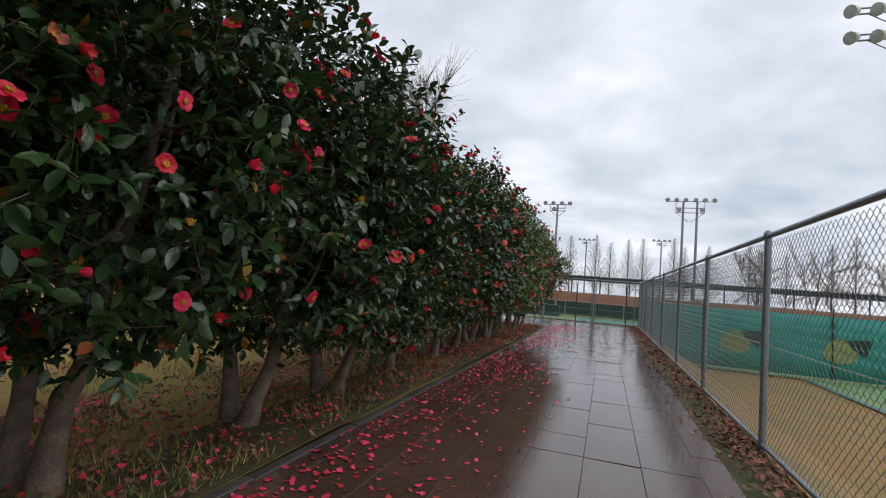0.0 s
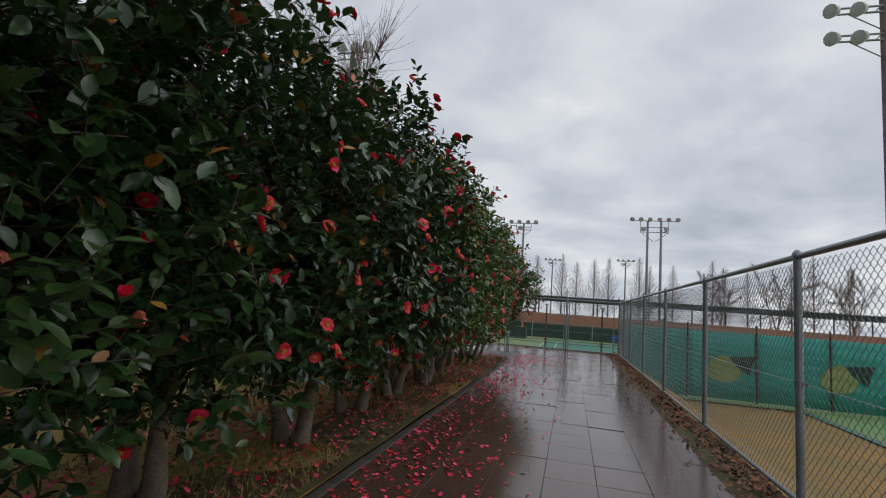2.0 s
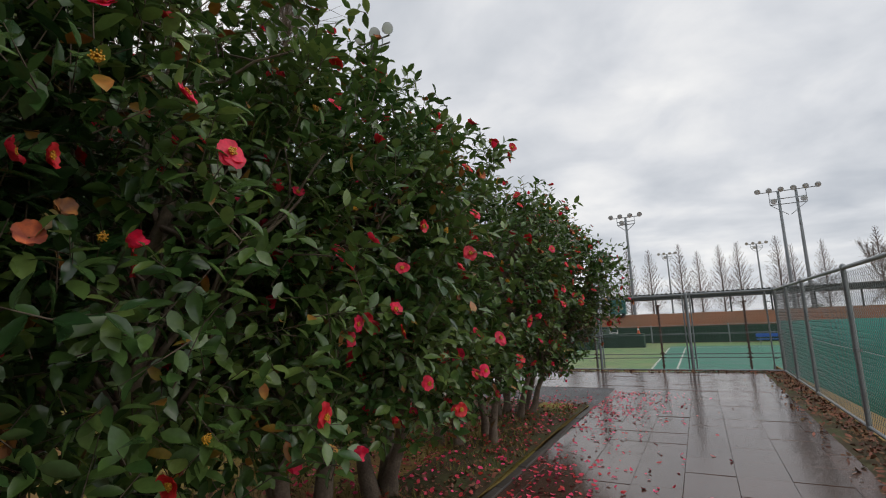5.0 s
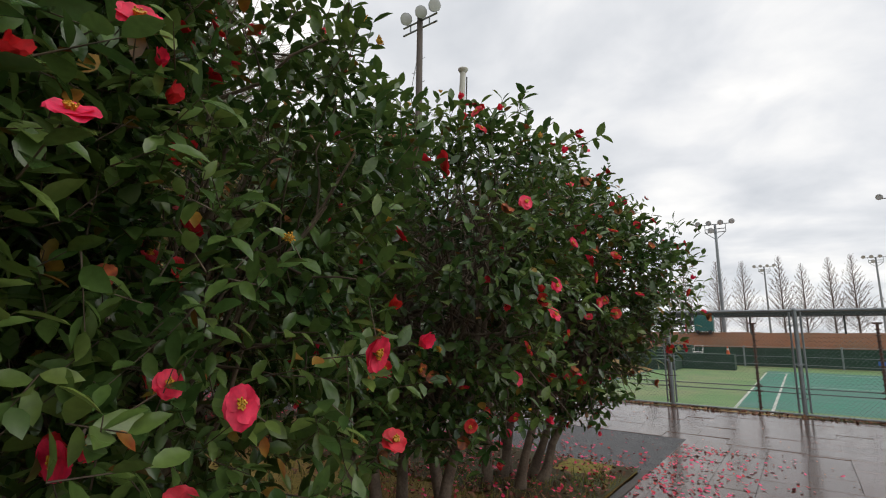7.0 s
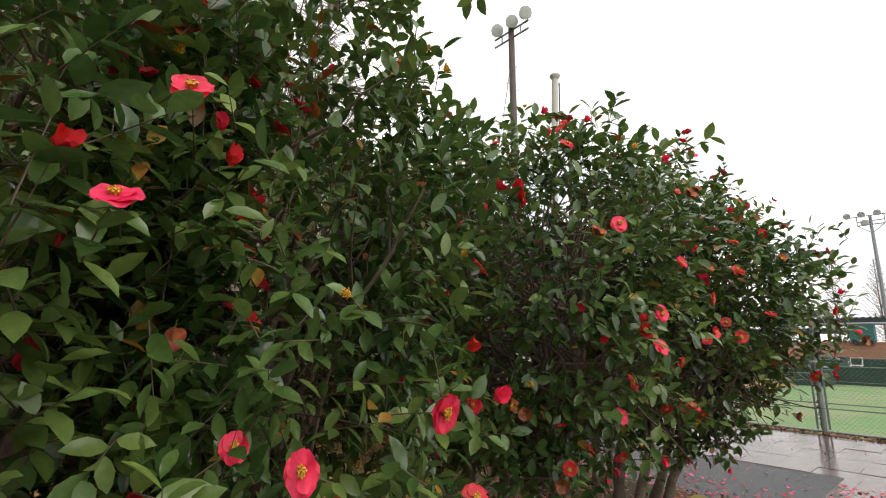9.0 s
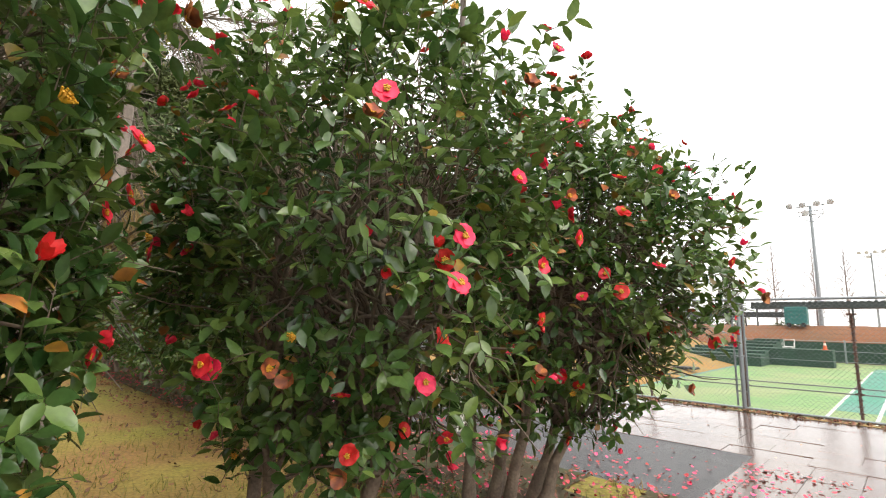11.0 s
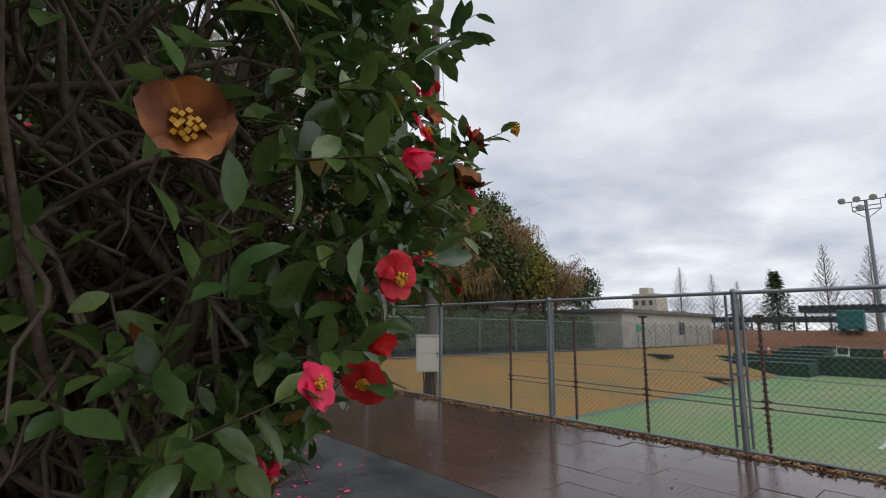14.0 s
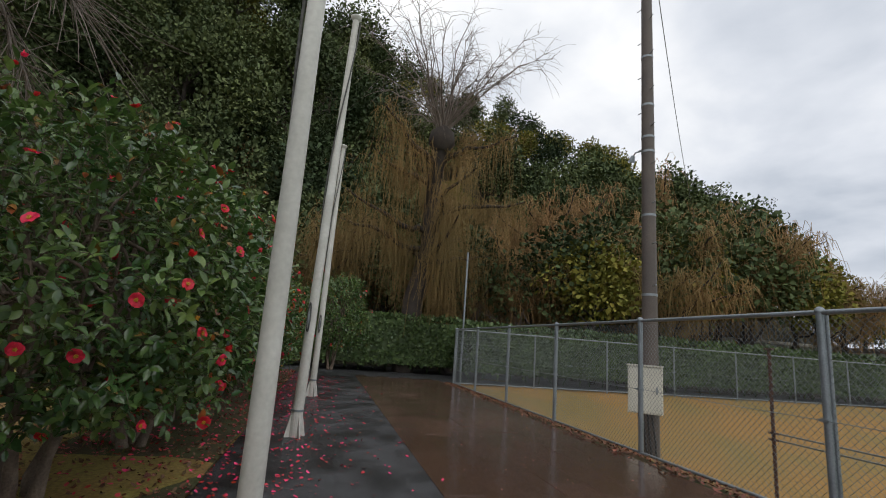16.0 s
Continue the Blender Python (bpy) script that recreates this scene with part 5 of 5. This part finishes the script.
ob.scale = (2, 2, 2)
g = Geo()
box(g, -.8, .8, -.25, .25, 0, .28, .05)
ob = tagged(gpart("rubber_mat_stack", g, M_BLACK, None, "", False), "dark rubber mats stacked on the grass", "mats")
ob.location = (-15.5, 48, float(field_height(np.array(-15.5), np.array(48.0))) + .02)

# ---- paving slabs, petals, litter, grass ----


def build_slabs():
    pave = thing("paving", "wet reddish brown paving slabs along the path", "paving", kind="structure")
    rng = random.Random(8)
    meshes = {}

    def slab_mesh(w, l):
        key = (round(w, 2), round(l, 2))
        if key not in meshes:
            g = Geo()
            box(g, 0.0015, w - .0015, 0.0015, l - .0015, -.05, 0, .002)
            meshes[key] = g.mesh("slab", M_SLAB, False)
        return meshes[key]

    def lay(x, y, w, l, single):
        z = rng.uniform(-.0025, .0025)
        if single:
            ob = new("slab", slab_mesh(w, l))
            ob.parent = pave
            ob.location = (x, y, z)
            ob.rotation_euler = (rng.uniform(-.004, .004), rng.uniform(-.004, .004), 0)
        else:
            box(rest, x + .0015, x + w - .0015, y + .0015, y + l - .0015, -.05, z, .002)

    rest = Geo()
    xs = [-1.15, -1.0, -.6, -.2, .2, .6, 1.0, 1.4, 1.62]
    for r in range(-27, 34):
        y = r * .51 + .45
        if y + .51 > SLAB_Y:
            l = SLAB_Y - y
        else:
            l = .51
        if l < .05:
            continue
        for a, b in zip(xs[:-1], xs[1:]):
            lay(a, y, b - a, l, -1 < y < 17 and b - a > .3)
    k = 0
    y = SLAB_Y
    while y < COURT_Y - .3:
        l = min(.405, COURT_Y - .25 - y)
        x = -19.3 + (k % 2) * .4
        while x < PATH_R:
            w = min(.81, PATH_R - x)
            if w > .08:
                lay(x, y, w, l, -9 < x)
            x += .81
        y += .405
        k += 1
    g = tagged(gpart("slab_field", rest, M_SLAB, pave, "further wet paving slabs", False), kind="stuff")


build_slabs()


def scatter(name, mat, label, category, spots, size, lift, curl=.25, aspect=.75, tilt=.25, seed=0):
    """Small curled flakes lying on the ground."""
    rng = np.random.default_rng(seed)
    n = len(spots)
    a = rng.uniform(0, 6.28, n)
    nrm = unit(np.stack([rng.normal(0, tilt, n), rng.normal(0, tilt, n), np.ones(n)], 1))
    d = unit(np.cross(nrm, np.stack([np.cos(a), np.sin(a), np.zeros(n)], 1)))
    s = np.cross(nrm, d)
    L = rng.uniform(size[0], size[1], n)[:, None]
    W = L * aspect
    c = nrm * L * curl * rng.uniform(-.2, 1, (n, 1))
    p = np.concatenate([spots, (lift + rng.uniform(0, .006, n))[:, None]], 1) if spots.shape[1] == 2 else spots
    v = np.stack([p - d * L * .5 + c, p - s * W * .42 - d * L * .1, p + s * W * .42 - d * L * .1, p - s * W * .38 + d * L * .3 + c * .4, p + s * W * .38 + d * L * .3 + c * .4, p + d * L * .5 + c], 1)
    g = Geo()
    f = np.array([(0, 2, 1), (1, 2, 4), (1, 4, 3), (3, 4, 5)])
    g.add(v.reshape(-1, 3), (f[None] + np.arange(n)[:, None, None] * 6).reshape(-1, 3))
    return tagged(gpart(name, g, mat), label, category, kind="stuff")


def build_litter():
    rng = np.random.default_rng(12)
    # petals on the slabs, thick beside the kerb and thinning towards the fence
    n = 2900
    x = -1.15 + np.abs(rng.normal(0, .55, n))
    y = rng.uniform(-2, 17, n)
    k = (x < 1.5) & (np.sin(y * 1.3) * .3 + .7 > rng.random(n))
    scatter("fallen_petals", M_FALLEN, "fallen red camellia petals strewn on the wet path", "petals", np.stack([x[k], y[k]], 1), (.028, .058), .006, seed=1)
    n = 3000
    x, y = rng.uniform(-3.2, -1.25, n), rng.uniform(-2, 15.3, n)
    scatter("petals_on_soil", M_FALLEN, "fallen red petals among leaves on the planting bed", "petals", np.stack([x, y], 1), (.03, .058), .075, tilt=.4, seed=2)
    n = 2200
    x, y = rng.uniform(-18, -1.3, n), 15.1 + np.abs(rng.normal(0, .8, n))
    k = y < 20
    scatter("petals_on_asphalt", M_FALLEN, "fallen red petals scattered on the asphalt", "petals", np.stack([x[k], y[k]], 1), (.028, .058), .004, seed=3)
    n = 8000
    x, y = rng.uniform(-3.4, -1.25, n), rng.uniform(-3, 15.3, n)
    scatter("leaf_litter", M_LITTER, "brown leaf litter under the camellias", "leaf litter", np.stack([x, y], 1), (.03, .075), .06, tilt=.5, aspect=.55, seed=4)
    n = 4200
    x, y = rng.uniform(-19, -3.3, n), rng.uniform(13, 15.3, n)
    scatter("bed_litter", M_LITTER, "brown leaf litter under the camellia bushes", "leaf litter", np.stack([x, y], 1), (.03, .075), .05, tilt=.5, aspect=.55, seed=14)
    n = 1300
    x, y = rng.uniform(-19, -3.3, n), rng.uniform(13.6, 15.3, n)
    scatter("bed_petals", M_FALLEN, "fallen red petals under the camellia bushes", "petals", np.stack([x, y], 1), (.03, .058), .06, tilt=.4, seed=15)
    n = 2600
    x, y = -3.4 - np.abs(rng.normal(0, 3.0, n)), rng.uniform(-3, 14.4, n)
    scatter("lawn_leaves", M_LITTER, "fallen leaves scattered over the lawn", "leaf litter", np.stack([x, y], 1), (.035, .08), .03, tilt=.4, aspect=.5, seed=5)
    n = 6000
    x, y = FENCE_X - .03 - np.abs(rng.normal(0, .19, n)), rng.uniform(-2, 20.6, n)
    k = (np.sin(y * 2.1) * .25 + .75 > rng.random(n))
    scatter("fence_leaves", M_LITTER, "brown leaves drifted along the fence foot", "leaf litter", np.stack([x[k], y[k]], 1), (.035, .085), .012, tilt=.5, aspect=.5, seed=6)
    n = 3600
    x, y = rng.uniform(-18, 2.0, n), COURT_Y - .03 - np.abs(rng.normal(0, .12, n))
    scatter("gate_leaves", M_LITTER, "brown leaves drifted along the court fence", "leaf litter", np.stack([x, y], 1), (.035, .085), .012, tilt=.5, aspect=.5, seed=7)
    n = 900
    x, y = rng.uniform(-17, 1.5, n), rng.uniform(14.9, 20.3, n)
    scatter("path_leaves", M_LITTER, "single brown leaves on the wet paving", "leaf litter", np.stack([x, y], 1), (.012, .04), .006, aspect=.6, seed=8)
    # grass tufts on bed and lawn
    rng = np.random.default_rng(13)
    g = Geo()
    n = 44000
    x = np.concatenate([rng.uniform(-3.4, -1.27, n // 2), -3.3 - np.abs(rng.normal(0, 3.2, n // 2))])
    y = rng.uniform(-3, 15.2, n)
    dens = np.array([fnoise((a * .9, b * .9, 0), 21) for a, b in zip(x, y)])
    k = dens > -.05
    k &= ~((x < -3.3) & (y > 14.4))
    x, y = x[k], y[k]
    m = len(x)
    p = np.stack([x, y, np.where(x > -3.3, .03, .0)], 1)
    d = unit(np.stack([rng.normal(0, .5, m), rng.normal(0, .5, m), np.ones(m)], 1))
    s = unit(np.stack([rng.normal(0, 1, m), rng.normal(0, 1, m), np.zeros(m)], 1))
    L = rng.uniform(.04, .13, m)[:, None]
    v = np.stack([p - s * .005, p + s * .005, p + d * L + s * .001], 1)
    g.add(v.reshape(-1, 3), np.arange(m * 3).reshape(-1, 3))
    tagged(gpart("grass", g, M_GRASS, smooth=False), "short grass and weeds on the bed and lawn", "grass", kind="stuff")


build_litter()
